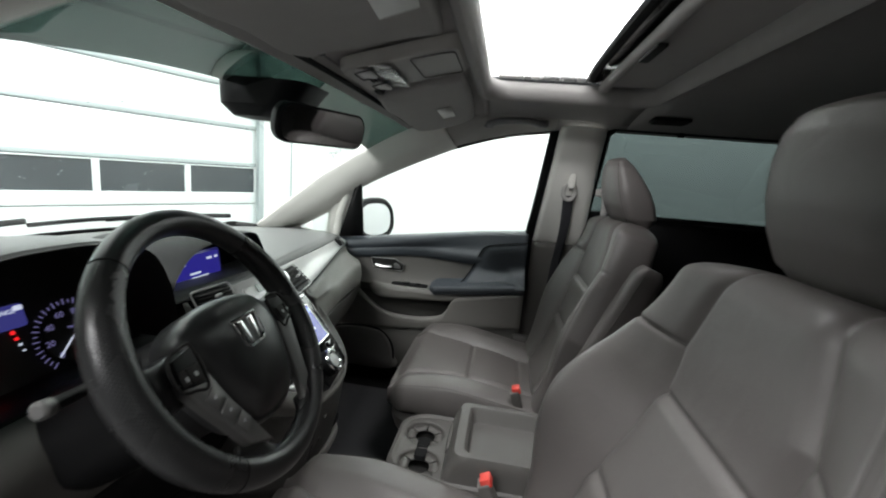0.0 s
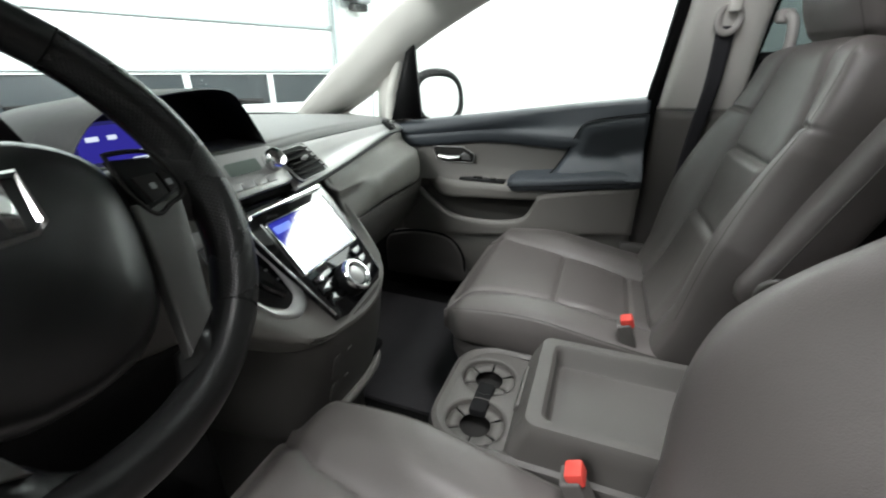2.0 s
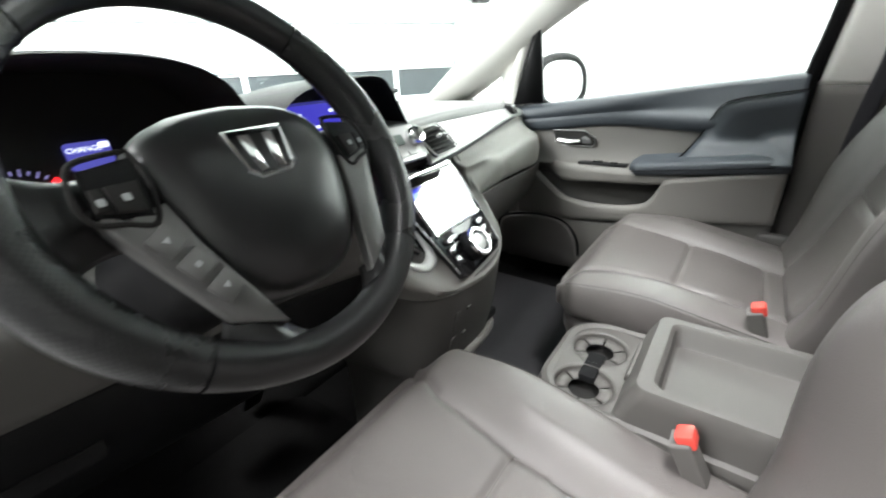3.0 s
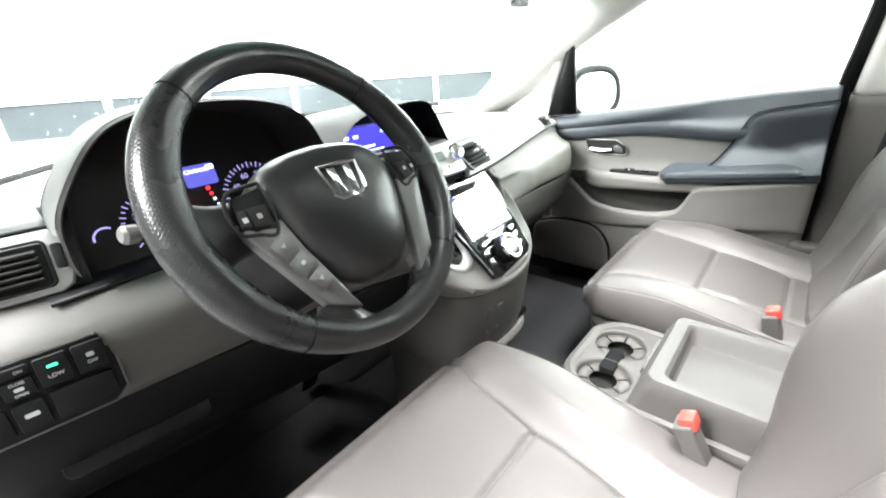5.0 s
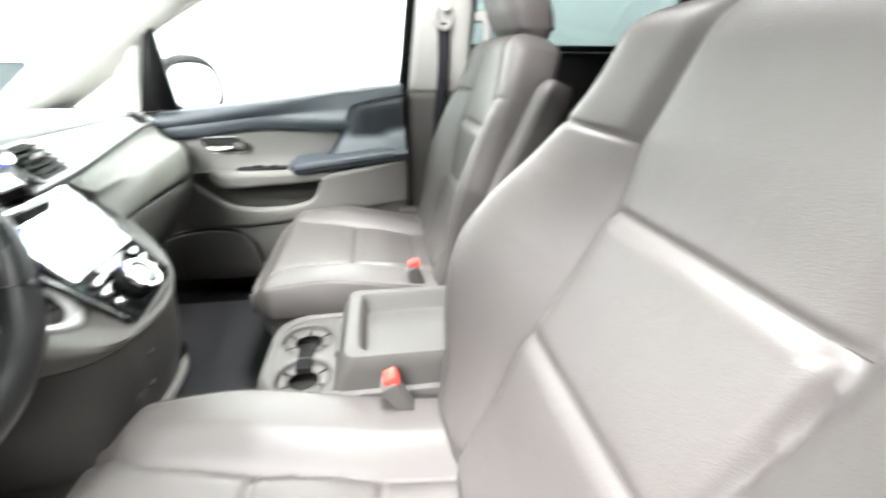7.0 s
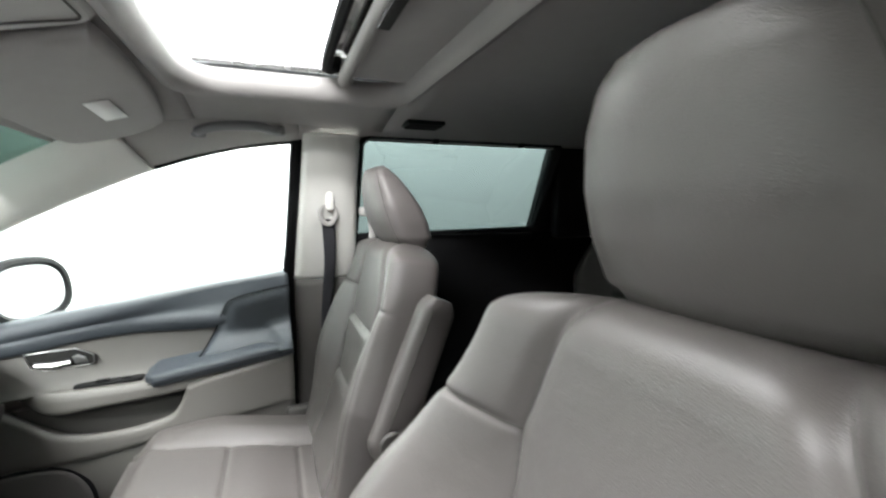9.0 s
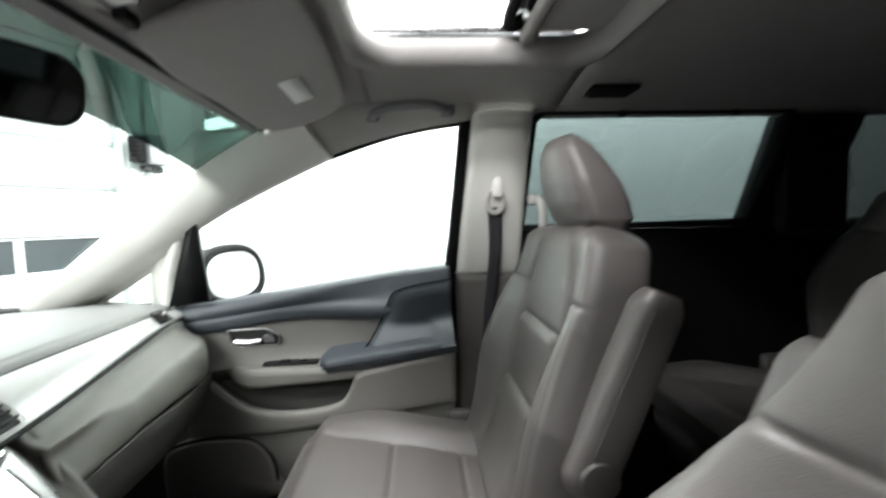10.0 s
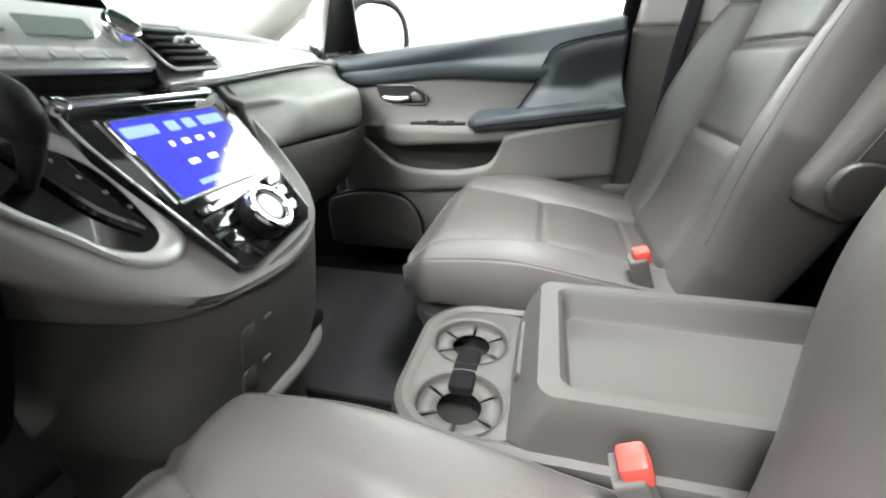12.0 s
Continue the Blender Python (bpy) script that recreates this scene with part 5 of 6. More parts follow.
def rim_arc(a0, a1, r, material, label, n):
    pts = [wm @ Vector((RW / 0.95 * math.cos(radians(a)), RW / 0.95 * math.sin(radians(a)), 0)) for a in np.linspace(a0, a1, n)]
    bm = tube(pts, r, 20)
    uv = bm.loops.layers.uv.new("rim")
    bm.verts.index_update()
    step = radians(a1 - a0) / (n - 1) * RW * 1000
    for f in bm.faces:
        if len(f.loops) == 4:
            wraps = {v.index % 20 for v in f.verts} == {0, 19}
            for lp in f.loops:
                i, j = divmod(lp.vert.index, 20)
                lp[uv].uv = (i * step, (20 if wraps and j == 0 else j) / 20 * 2 * math.pi * 16.0)
    return part("rim", bm, material, whl, label)


def rim_r(a0, a1, n):
    """Thicker at the thumb grips"""
    out = []
    for a in np.linspace(a0, a1, n):
        d = min(abs(((a - c + 180) % 360) - 180) for c in (-4, 184))
        out.append(0.0166 + 0.0032 * math.exp(-(d / 42) ** 4))
    return out


for a0, a1, m_, lb in ((45, 130, WHEEL, "smooth black leather rim"), (130.6, 229, WHEEL_RIB, "perforated black leather rim"), (229.6, 313.4, WHEEL, "smooth black leather rim"), (314, 404.4, WHEEL_RIB, "perforated black leather rim")):
    n = int((a1 - a0) / 2.5)
    rim_arc(a0, a1, rim_r(a0, a1, n), m_, lb, n)
for a in (44.7, 130.3, 229.3, 313.7):
    c, s = math.cos(radians(a)), math.sin(radians(a))
    loop = [wm @ Vector(((RW / 0.95 + 0.0172 * math.cos(b)) * c, (RW / 0.95 + 0.0172 * math.cos(b)) * s, 0.0172 * math.sin(b))) for b in np.linspace(0, 2 * math.pi, 25)[:-1]]
    part("seam_ring", tube(loop, 0.0012, 5, loop=True), RUBBER, whl)
# the hub sits a little low in the rim
hb = wm @ Matrix.Translation((0.004, -0.022, 0))
# airbag pad: a domed body with a broad top
pad_out = spline([(0.0, 0.078), (0.055, 0.072), (0.088, 0.05), (0.094, 0.015), (0.082, -0.03), (0.062, -0.072), (0.034, -0.092), (0.0, -0.097)], 24)
full = pad_out + [(-x, y) for x, y in pad_out[-2:0:-1]]
R = []
for k, h in ((0.98, -0.03), (1.0, -0.01), (0.99, 0.004), (0.95, 0.016), (0.84, 0.026), (0.6, 0.034), (0.3, 0.037), (0.05, 0.038)):
    R.append([hb @ Vector((x * k, y * k, h - 0.012)) for x, y in full])
part("airbag_pad", rings(R), WHEEL, whl, "black grained airbag pad", sharp=60)
# spokes
for s in (-1, 1):
    sp1 = skin([[hb @ Vector((s * x, y, z - 0.007)) for x, y, z in row] for row in (
        [(0.07, 0.045, -0.02), (0.075, 0.04, 0.004), (0.082, 0.005, 0.010), (0.075, -0.022, -0.006)],
        [(0.12, 0.045, -0.018), (0.12, 0.038, 0.004), (0.12, 0.008, 0.008), (0.115, -0.012, -0.008)],
        [(0.15, 0.052, -0.006), (0.148, 0.044, 0.008), (0.15, 0.0, 0.010), (0.148, -0.022, -0.002)],
        [(0.166, 0.072, 0.0), (0.163, 0.055, 0.012), (0.168, -0.01, 0.012), (0.168, -0.05, 0.004)])], 14, 14)
    part("spoke", sp1, WHEEL, whl, "black side spoke", solid=0.012)
    btn = part("switch_pod", prism([(s * x, y) for x, y in ((0.088, 0.042), (0.121, 0.038), (0.126, 0.006), (0.094, -0.002))], 0.006, hb @ Matrix.Translation((0, 0, 0.008)), 0.002), BLACK, whl, "black switch pod")
    part("switch", prism([(s * x, y) for x, y in ((0.094, 0.024), (0.114, 0.024), (0.114, 0.006), (0.097, 0.002))], 0.004, hb @ Matrix.Translation((0, 0, 0.013)), 0.0015), PLASTIC_DK, btn)
    part("switch", prism([(s * x, y) for x, y in ((0.1155, 0.024), (0.122, 0.024), (0.124, 0.009), (0.1155, 0.006))], 0.004, hb @ Matrix.Translation((0, 0, 0.013)), 0.0015), PLASTIC_DK, btn)
    tr = [(0.084, 0.006), (0.112, 0.002), (0.126, 0.014), (0.124, -0.002), (0.116, -0.022), (0.1, -0.058), (0.086, -0.09), (0.05, -0.11), (0.06, -0.078), (0.076, -0.03)]
    bz = [hb @ Vector((s * x, y, 0.013)) for x, y in spline([(0.089, 0.046), (0.108, 0.0455), (0.124, 0.041), (0.131, 0.022), (0.128, 0.004), (0.112, -0.002), (0.095, -0.006), (0.087, 0.02), (0.089, 0.046)], 36)[:-1]]
    part("switch_bezel", tube(bz, 0.0018, 8, loop=True), PLASTIC_DK, whl, "dark switch surround")
    part("silver_trim", prism([(s * x, y) for x, y in tr], 0.012, hb @ Matrix.Translation((0, 0, 0.001)), 0.003, 3), SPOKE_GREY, whl, "satin silver lower spoke")
    lo = skin([[hb @ Vector((s * x, y, z)) for x, y, z in row] for row in (
        [(0.048, -0.103, -0.004), (0.066, -0.098, 0.009), (0.088, -0.085, -0.004)],
        [(0.036, -0.122, -0.002), (0.062, -0.118, 0.010), (0.1, -0.098, -0.002)],
        [(0.0, -0.152, 0.004), (0.055, -0.146, 0.013), (0.128, -0.106, 0.004)])], 10, 10)
    part("lower_spoke", lo, WHEEL, whl, "black lower spoke", solid=0.012)
for k in range(3):
    x, y = -0.098 + 0.0095 * k, -0.021 - 0.0215 * k
    b = prism(rounded(0.02, 0.0185, 0.002), 0.0026, hb @ pose(x, y, 0.0126, 0, 0, 26), 0.0006)
    part("phone_button", b, SPOKE_GREY, whl, "silver push button")
for s in (-1, 1):
    for x in (0.105, 0.1195):
        part("icon", prism(rounded(0.005, 0.005, 0.001), 0.0003, hb @ Matrix.Translation((s * x, 0.014, 0.0171))), PRINT, whl)
for k in range(3):
    part("icon", prism([(-0.003, 0.002), (0.003, 0.002), (0.0, -0.0025)] if k != 1 else rounded(0.005, 0.004, 0.0015), 0.0003, hb @ pose(-0.098 + 0.0095 * k, -0.021 - 0.0215 * k, 0.0153, 0, 0, 26)), PRINT, whl)
# emblem: a plain chrome shape in a rounded frame
part("emblem", tube([hb @ Vector((x, y + 0.022, 0.0245)) for x, y in ((-0.026, 0.018), (0.026, 0.018), (0.022, -0.014), (0.014, -0.02), (-0.014, -0.02), (-0.022, -0.014))], 0.003, 6, 0, True), CHROME, whl, "chrome emblem")
for sx in (-1, 1):
    part("emblem_bar", prism([(sx * 0.006, 0.015), (sx * 0.017, 0.016), (sx * 0.0125, -0.017), (sx * 0.0045, -0.016)], 0.004, hb @ Matrix.Translation((0, 0.022, 0.022)), 0.001), CHROME, whl, "chrome emblem bar")
ax_ = (wm.to_3x3() @ Vector((0, 0, -1)))
col = thing("steering_column", "dark plastic steering column cover with stalks", "steering column", tuple(WC + ax_ * 0.1))
part("shroud", rings([[WC + ax_ * d + wm.to_3x3() @ Vector((rx * math.cos(a), ry * math.sin(a) - 0.03, 0)) for a in np.linspace(0, 2 * math.pi, 33)[:-1]] for d, rx, ry in ((0.035, 0.062, 0.06), (0.05, 0.072, 0.07), (0.14, 0.076, 0.074), (0.26, 0.078, 0.075))]), BLACK, col, "black column shroud")
root, end = Vector((-0.48, 0.415, 1.015)), Vector((-0.604, 0.385, 1.039))
part("stalk", tube([root, root.lerp(end, 0.5) + Vector((0, 0, 0.002)), end], [0.0065, 0.006, 0.0065], 12, 0), BLACK, col, "black indicator stalk")
tip = (end - root).normalized()
part("stalk_tip", tube([end - tip * 0.001, end + tip * 0.001, end + tip * 0.011, end + tip * 0.014], [0.0055, 0.0085, 0.0088, 0.006], 14), SPOKE_GREY, col, "ribbed grey twist end")
part("stalk", tube([WC + ax_ * 0.06 + wm.to_3x3() @ Vector(p) for p in ((0.05, 0.01, 0), (0.09, 0.014, 0.004), (0.125, 0.016, 0.008))], [0.005, 0.006, 0.008], 12, 0), BLACK, col, "black wiper stalk")

# ---- passenger door ----
pd = thing("front_door", "grey and blue-black front passenger door, closed", "door", (0.82, 0.25, 0.42))


def belt_z(y):
    return 1.053 - 0.085 * (y + 0.1) / 0.7


def insert_x(y):
    """The inner face of the door's vinyl insert"""
    return min(0.802, side_x(y, 0.9) - 0.022)


part("panel", skin([[(insert_x(y) + 0.012, y, z) for z in (0.42, 0.7, zt)] for y, zt in ((0.68, 0.93), (0.3, 0.96), (-0.1, 1.0))], 30, 14), DOOR_GREY, pd, "grey moulded inner panel", solid=0.012, offset=1)
rows = []
for y in (0.70, 0.55, 0.34, 0.1, -0.1):
    zb, zl = belt_z(y), float(np.interp(y, [-0.1, 0.1, 0.35, 0.66], [0.93, 0.918, 0.927, 0.9]))
    xi, xt = insert_x(y), side_x(y, zb) - 0.016
    rows.append([(xi + 0.004, y, zl - 0.003), (xi - 0.006, y, zl + 0.001), (xi - 0.008, y, zl + 0.02), (0.6 * xi + 0.4 * xt - 0.004, y, zl + 0.45 * (zb - zl)), (xt - 0.014, y, zb - 0.02), (xt - 0.004, y, zb - 0.003), (xt + 0.03, y, zb + 0.002)])
part("belt_pad", skin(rows, 40, 28), DOOR_DK, pd, "blue-black upper door pad", solid=0.008, offset=1)
rows = []
for y in (0.62, 0.5, 0.3, 0.1, -0.05):
    zt = float(np.interp(y, [0.1, 0.35, 0.66], [0.918, 0.927, 0.9]))
    xi = insert_x(y)
    rows.append([(xi - 0.028, y, 0.797), (xi - 0.016, y, 0.812), (xi - 0.006, y, 0.84), (xi, y, 0.88), (xi + 0.002, y, zt)])
part("insert", skin(rows, 30, 18), DOOR_GREY, pd, "grey vinyl door insert", solid=0.004, offset=1)
part("insert_piping", tube([(insert_x(y) - 0.004, y, float(np.interp(y, [-0.1, 0.1, 0.35, 0.66], [0.93, 0.918, 0.927, 0.9])) - 0.003) for y in np.linspace(0.64, 0.11, 30)], 0.002, 6), RUBBER, pd, "dark seam above the insert")
# dark rear wing that sweeps up from the armrest to the belt
wing = spline([(0.155, 0.838), (0.135, 0.86), (0.108, 0.905), (0.09, 0.95), (0.072, 0.983), (0.04, 0.998), (-0.02, 1.01), (-0.1, 1.022)], 28)
rows = []
for f in np.linspace(0, 1, 14):
    row = []
    for y, z in wing:
        yy = y + (-0.1 - y) * f
        zz = z + (0.86 - 0.09 * (yy + 0.1) - z) * f
        row.append((0.792 - 0.012 * sstep(0.0, 0.15, f) - 0.07 * sstep(0.55, 1.0, f) * sstep(1.0, 0.86, zz) - 0.055 * sstep(0.9, 0.845, zz), yy, zz))
    rows.append(row)
part("rear_wing", rings(rows, closed=False), DOOR_DK, pd, "blue-black panel behind the armrest", solid=0.012, offset=1)
part("wing_seam", tube([(0.789 - 0.055 * sstep(0.9, 0.845, z), y, z) for y, z in wing], 0.002, 6), RUBBER, pd, "dark seam round the rear panel")


def arm_spine(t):
    y = 0.268 - 0.37 * t
    return Vector((0.738, y, 0.812 + 0.044 * t)), Vector((-0.12, 0.1, 1)).normalized(), Vector((1, 0, 0.12)).normalized()


part("armrest", pillow(50, 44, lambda t: 0.058 * (0.6 + 0.4 * sstep(0, 0.06, t)), lambda t: 0.02 * (0.6 + 0.4 * sstep(0, 0.06, t)), 4.0, arm_spine, lambda x, t: 0), DOOR_DK, pd, "blue-black padded armrest", sharp=60)
part("armrest_seam", tube([(0.6795, 0.258 - 0.355 * t, 0.806 + 0.044 * t) for t in np.linspace(0, 1, 20)], 0.0013, 5), RUBBER, pd, "dark seam along the armrest")
# grey pull ledge ahead of the armrest
rows = []
for y, x, zt, zb in ((0.57, 0.768, 0.802, 0.79), (0.535, 0.752, 0.803, 0.77), (0.495, 0.724, 0.804, 0.75), (0.45, 0.708, 0.804, 0.748), (0.36, 0.701, 0.804, 0.756), (0.26, 0.698, 0.805, 0.762), (0.1, 0.698, 0.806, 0.775)):
    rows.append([(insert_x(y) + 0.005, y, zt - 0.006), (x + 0.03, y, zt - 0.005), (x + 0.018, y, zt - 0.002), (x + 0.008, y, zt), (x, y, zt - 0.01), (x - 0.002, y, (zt + zb) / 2), (x + 0.006, y, zb), (x + 0.06, y, zb - 0.004)])
part("pull_ledge", skin(rows, 36, 30), DOOR_GREY, pd, "grey pull ledge", solid=0.004, offset=1)
wsw = box((0.757, 0.36, 0.803), (0.036, 0.15, 0.008), 0.003)
sp_ = part("window_switch", wsw, BLACK, pd, "black window switch plate")
part("rocker", box((0.755, 0.375, 0.809), (0.016, 0.03, 0.008), 0.003), GLOSS, sp_)
part("rocker", box((0.755, 0.325, 0.809), (0.014, 0.022, 0.006), 0.003), GLOSS, sp_)
# map pocket below: recess behind a grey lip, its shade put into a darker colour
part("pocket_recess", skin([[(insert_x(y) - 0.008, y, 0.60), (insert_x(y) - 0.01, y, 0.70), (insert_x(y) - 0.012, y, 0.768)] for y in (0.56, 0.35, 0.10)], 20, 10), DASH_LOW, pd, "door pocket, darkened for the shade inside it", solid=0.003, offset=1)
rows = []
for y, x, zt in ((0.64, 0.735, 0.79), (0.57, 0.722, 0.762), (0.52, 0.712, 0.727), (0.47, 0.704, 0.698), (0.42, 0.699, 0.686), (0.36, 0.695, 0.683), (0.28, 0.692, 0.688), (0.215, 0.69, 0.704), (0.19, 0.69, 0.728), (0.172, 0.69, 0.765), (0.155, 0.69, 0.784), (0.05, 0.69, 0.806), (-0.1, 0.69, 0.832)):
    zl = float(np.interp(y, [-0.1, 0.14, 0.4, 0.64], [0.702, 0.664, 0.628, 0.61]))
    rows.append([(x + 0.05, y, zt - 0.02), (x + 0.012, y, zt - 0.004), (x + 0.005, y, zt), (x, y, zt - 0.006), (x, y, zt - 0.018), (x + 0.001, y, 0.5 * zt + 0.5 * zl), (x + 0.004, y, zl + 0.008), (x + 0.012, y, zl), (x + 0.03, y, zl - 0.003)])
part("pocket_lip", skin(rows, 70, 34), DOOR_GREY, pd, "grey lower door panel with pocket lip", solid=0.006, offset=1)
rows = []
for y in (0.64, 0.4, 0.14, -0.1):
    zl = float(np.interp(y, [-0.1, 0.14, 0.4, 0.64], [0.702, 0.664, 0.628, 0.61])) + 0.002
    rows.append([(0.716, y, zl), (0.712, y, zl - 0.03), (0.722, y, 0.52), (0.75, y, 0.43)])
part("kick_panel", skin(rows, 24, 14), DOOR_GREY, pd, "grey lower kick panel", solid=0.006, offset=1)
# inner handle in a dark cup
hm_ = facing((insert_x(0.462) - 0.006, 0.462, 0.876), (0.1, -1, 0), (-0.1, 0, 1)) @ Matrix.Diagonal((1.95, 1.5, 0.9, 1))
cup_out = [(-0.036, 0.017), (0.016, 0.017), (0.034, 0.002), (0.034, -0.012), (0.03, -0.016), (-0.024, -0.016), (-0.03, -0.012)]
cup = part("handle_cup", prism(cup_out, 0.006, hm_ @ Matrix.Translation((0, 0, -0.003)), 0.002), PLASTIC_DK, pd, "dark handle recess")
part("handle_rim", tube([hm_ @ Vector((x, y, 0.003)) for x, y in cup_out], 0.0014, 6, loop=True), HANDLE, cup, "chrome recess edge")
part("door_handle", tube([hm_ @ Vector(p) for p in ((-0.026, -0.004, 0.006), (-0.008, -0.006, 0.013), (0.01, -0.004, 0.011))], [0.0062, 0.0072, 0.005], 12, 0, flat=1.3), HANDLE, cup, "chrome door handle")
part("lock_tab", prism([(0.012, 0.002), (0.018, 0.006), (0.026, 0.0), (0.028, -0.01), (0.014, -0.01)], 0.004, hm_ @ Matrix.Translation((0, 0, 0.004)), 0.0015, 2), HANDLE, cup, "chrome lock tab")
# dark moulded lower front corner with its rubber edge
corner = [(0.70, 0.44), (0.70, 0.565), (0.65, 0.60), (0.55, 0.615), (0.46, 0.605), (0.415, 0.56), (0.40, 0.50), (0.41, 0.44)]
cb = rings([[(0.716 + d, 0.55 + (y - 0.55) * k, 0.51 + (z - 0.51) * k) for y, z in spline(corner + corner[:1], 48)[:-1]] for k, d in ((1.0, 0.03), (1.0, 0.004), (0.97, -0.008), (0.9, -0.012), (0.05, -0.012))])
part("speaker_panel", cb, DASH_LOW, pd, "grey moulded speaker panel", sharp=60)
part("corner_seal", tube([(0.715, y, z) for y, z in spline(corner, 40)], 0.005, 8), RUBBER, pd, "black rubber edge")
# window frame, glass and sail
fr = [(0.575, 1.195), (0.4, 1.29), (0.21, 1.366), (0.03, 1.42), (-0.135, 1.446)]
top = spline([(np.interp(z, [1.195, 1.446], [0.722, 0.684]), y, z) for y, z in fr], 24)
part("frame_top", tube([(x + 0.006, y, z) for x, y, z in top], 0.007, 8), RUBBER, pd, "black window seal")
part("frame_rear", tube([(0.686, -0.137, 1.446), (0.735, -0.125, 1.3), (0.80, -0.112, 1.15), (0.846, -0.102, 1.04), (0.842, -0.1, 0.8), (0.83, -0.095, 0.5)], 0.016, 8, 30), RUBBER, pd, "black door edge seal")
part("frame_rear", tube([(0.692, -0.16, 1.446), (0.741, -0.148, 1.3), (0.806, -0.134, 1.15), (0.85, -0.124, 1.04)], 0.010, 8, 24), RUBBER, pd, "black inner door seal")
part("corner_cap", box((0.694, -0.15, 1.455), (0.03, 0.05, 0.03), 0.008), RUBBER, pd, "black seal corner")
sail = bmesh.new()
sail.faces.new([sail.verts.new(p) for p in ((side_x(0.665, 0.985) - 0.012, 0.665, 0.982), (side_x(0.575, 1.0) - 0.012, 0.57, 0.99), (0.728, 0.575, 1.2), (0.732, 0.6, 1.195))])
part("mirror_sail", sail, BLACK, pd, "black mirror sail panel", solid=0.02)
gp = bmesh.new()
low_e = [(side_x(y, belt_z(y)) + 0.004, y, belt_z(y) - 0.03) for y in np.linspace(0.59, -0.11, 24)]
gv = [gp.verts.new((x + 0.008, y, z)) for x, y, z in top] + [gp.verts.new(p) for p in low_e[::-1]]
for k in range(23):
    gp.faces.new((gv[k], gv[k + 1], gv[46 - k], gv[47 - k]))
part("pane", gp, GLASS, pd, "clear door glass", inward=True)
outer = skin([[(side_x(y, 0.95) + 0.075, y, z) for z in (0.4, 0.6, 0.9)] + [(side_x(y, 0.98) + 0.02, y, belt_z(y) - 0.02)] for y in (0.72, 0.3, -0.12)], 20, 20)
part("outer_skin", outer, BODY, pd, "dark painted outer skin", solid=0.004)
# wing mirror on the door
mc = Vector((0.912, 0.582, 1.038))
mm = facing(mc, Vector((0.125, -0.06, 0)), (0, 0.14, 1)) @ Matrix.Diagonal((1.24, 1.08, 1.1, 1))
mo = part("mirror_housing", pillow(30, 40, lambda t: 0.097 * math.sin(math.pi * min(0.5, 0.12 + t * 1.2, (1 - t) * 1.2 + 0.12)) ** 0.6, lambda t: 0.06 * math.sin(math.pi * min(0.5, 0.1 + t, 1.1 - t)) ** 0.6, 2.6, lambda t: (mm @ Vector((0, -0.083 + 0.166 * t, -0.045)), mm.to_3x3() @ Vector((0, 0, -1)), mm.to_3x3() @ Vector((1, 0, 0))), lambda x, t: 0.03), BODY, pd, "dark painted mirror housing", sharp=60)
part("mirror_glass", prism([(0.082 * math.copysign(abs(math.cos(a)) ** 0.75, math.cos(a)), 0.072 * math.copysign(abs(math.sin(a)) ** 0.8, math.sin(a))) for a in np.linspace(0, 2 * math.pi, 41)[:-1]], 0.003, mm @ Matrix.Translation((0, 0, 0.014))), MIRROR, mo, "mirror glass")
part("mirror_rim", tube([mm @ Vector((0.086 * math.copysign(abs(math.cos(a)) ** 0.75, math.cos(a)), 0.076 * math.copysign(abs(math.sin(a)) ** 0.8, math.sin(a)), 0.01)) for a in np.linspace(0, 2 * math.pi, 41)[:-1]], 0.015, 8, loop=True), BLACK, mo, "black mirror rim")
part("mirror_arm", tube([(0.80, 0.625, 1.0), (0.86, 0.61, 0.985), (0.91, 0.59, 0.985)], 0.02, 10), BLACK, mo)

# fixed quarter window ahead of the door and its pale post
qw = thing("window_5", "small fixed triangular quarter window", "window", (0.76, 0.78, 1.03), kind="structure")
outer3, inner3 = [(0.95, 0.975), (0.60, 1.195), (0.655, 0.95)], [(0.861, 0.990), (0.727, 1.071), (0.741, 0.972)]


def quarter_x(z):
    return 0.782 - 0.2 * (z - 0.97)


tri = rings([[(quarter_x(z), y, z) for y, z in outer3], [(quarter_x(z) - 0.006, y, z) for y, z in [((a[0] + 3 * b[0]) / 4, (a[1] + 3 * b[1]) / 4) for a, b in zip(outer3, inner3)]], [(quarter_x(z) + 0.004, y, z) for y, z in inner3]], caps=False)
part("surround", tri, PILLAR, qw, "pale grey quarter window surround", solid=0.008)
pane = bmesh.new()
pane.faces.new([pane.verts.new(p) for p in ((0.785, 0.875, 0.985), (0.765, 0.72, 0.965), (0.752, 0.715, 1.085))])
part("pane", pane, GLASS, qw, "clear glass", inward=True)
whole("pillar_post", tube([(0.757, 0.69, 0.95), (0.747, 0.672, 1.06), (0.735, 0.63, 1.175)], 0.016, 12), PILLAR, "pale grey quarter window post", "pillar", kind="structure")

# ---- centre console between the seats ----
cs = thing("centre_console", "grey plastic centre console with cup holders and open tray", "console", (0.0, -0.05, FLOOR_Z))


def c_ring(x0, x1, y0, y1, z, r, n=8):
    return [((x0 + x1) / 2 + x, (y0 + y1) / 2 + y, z) for x, y in rounded(x1 - x0, y1 - y0, r, n)]


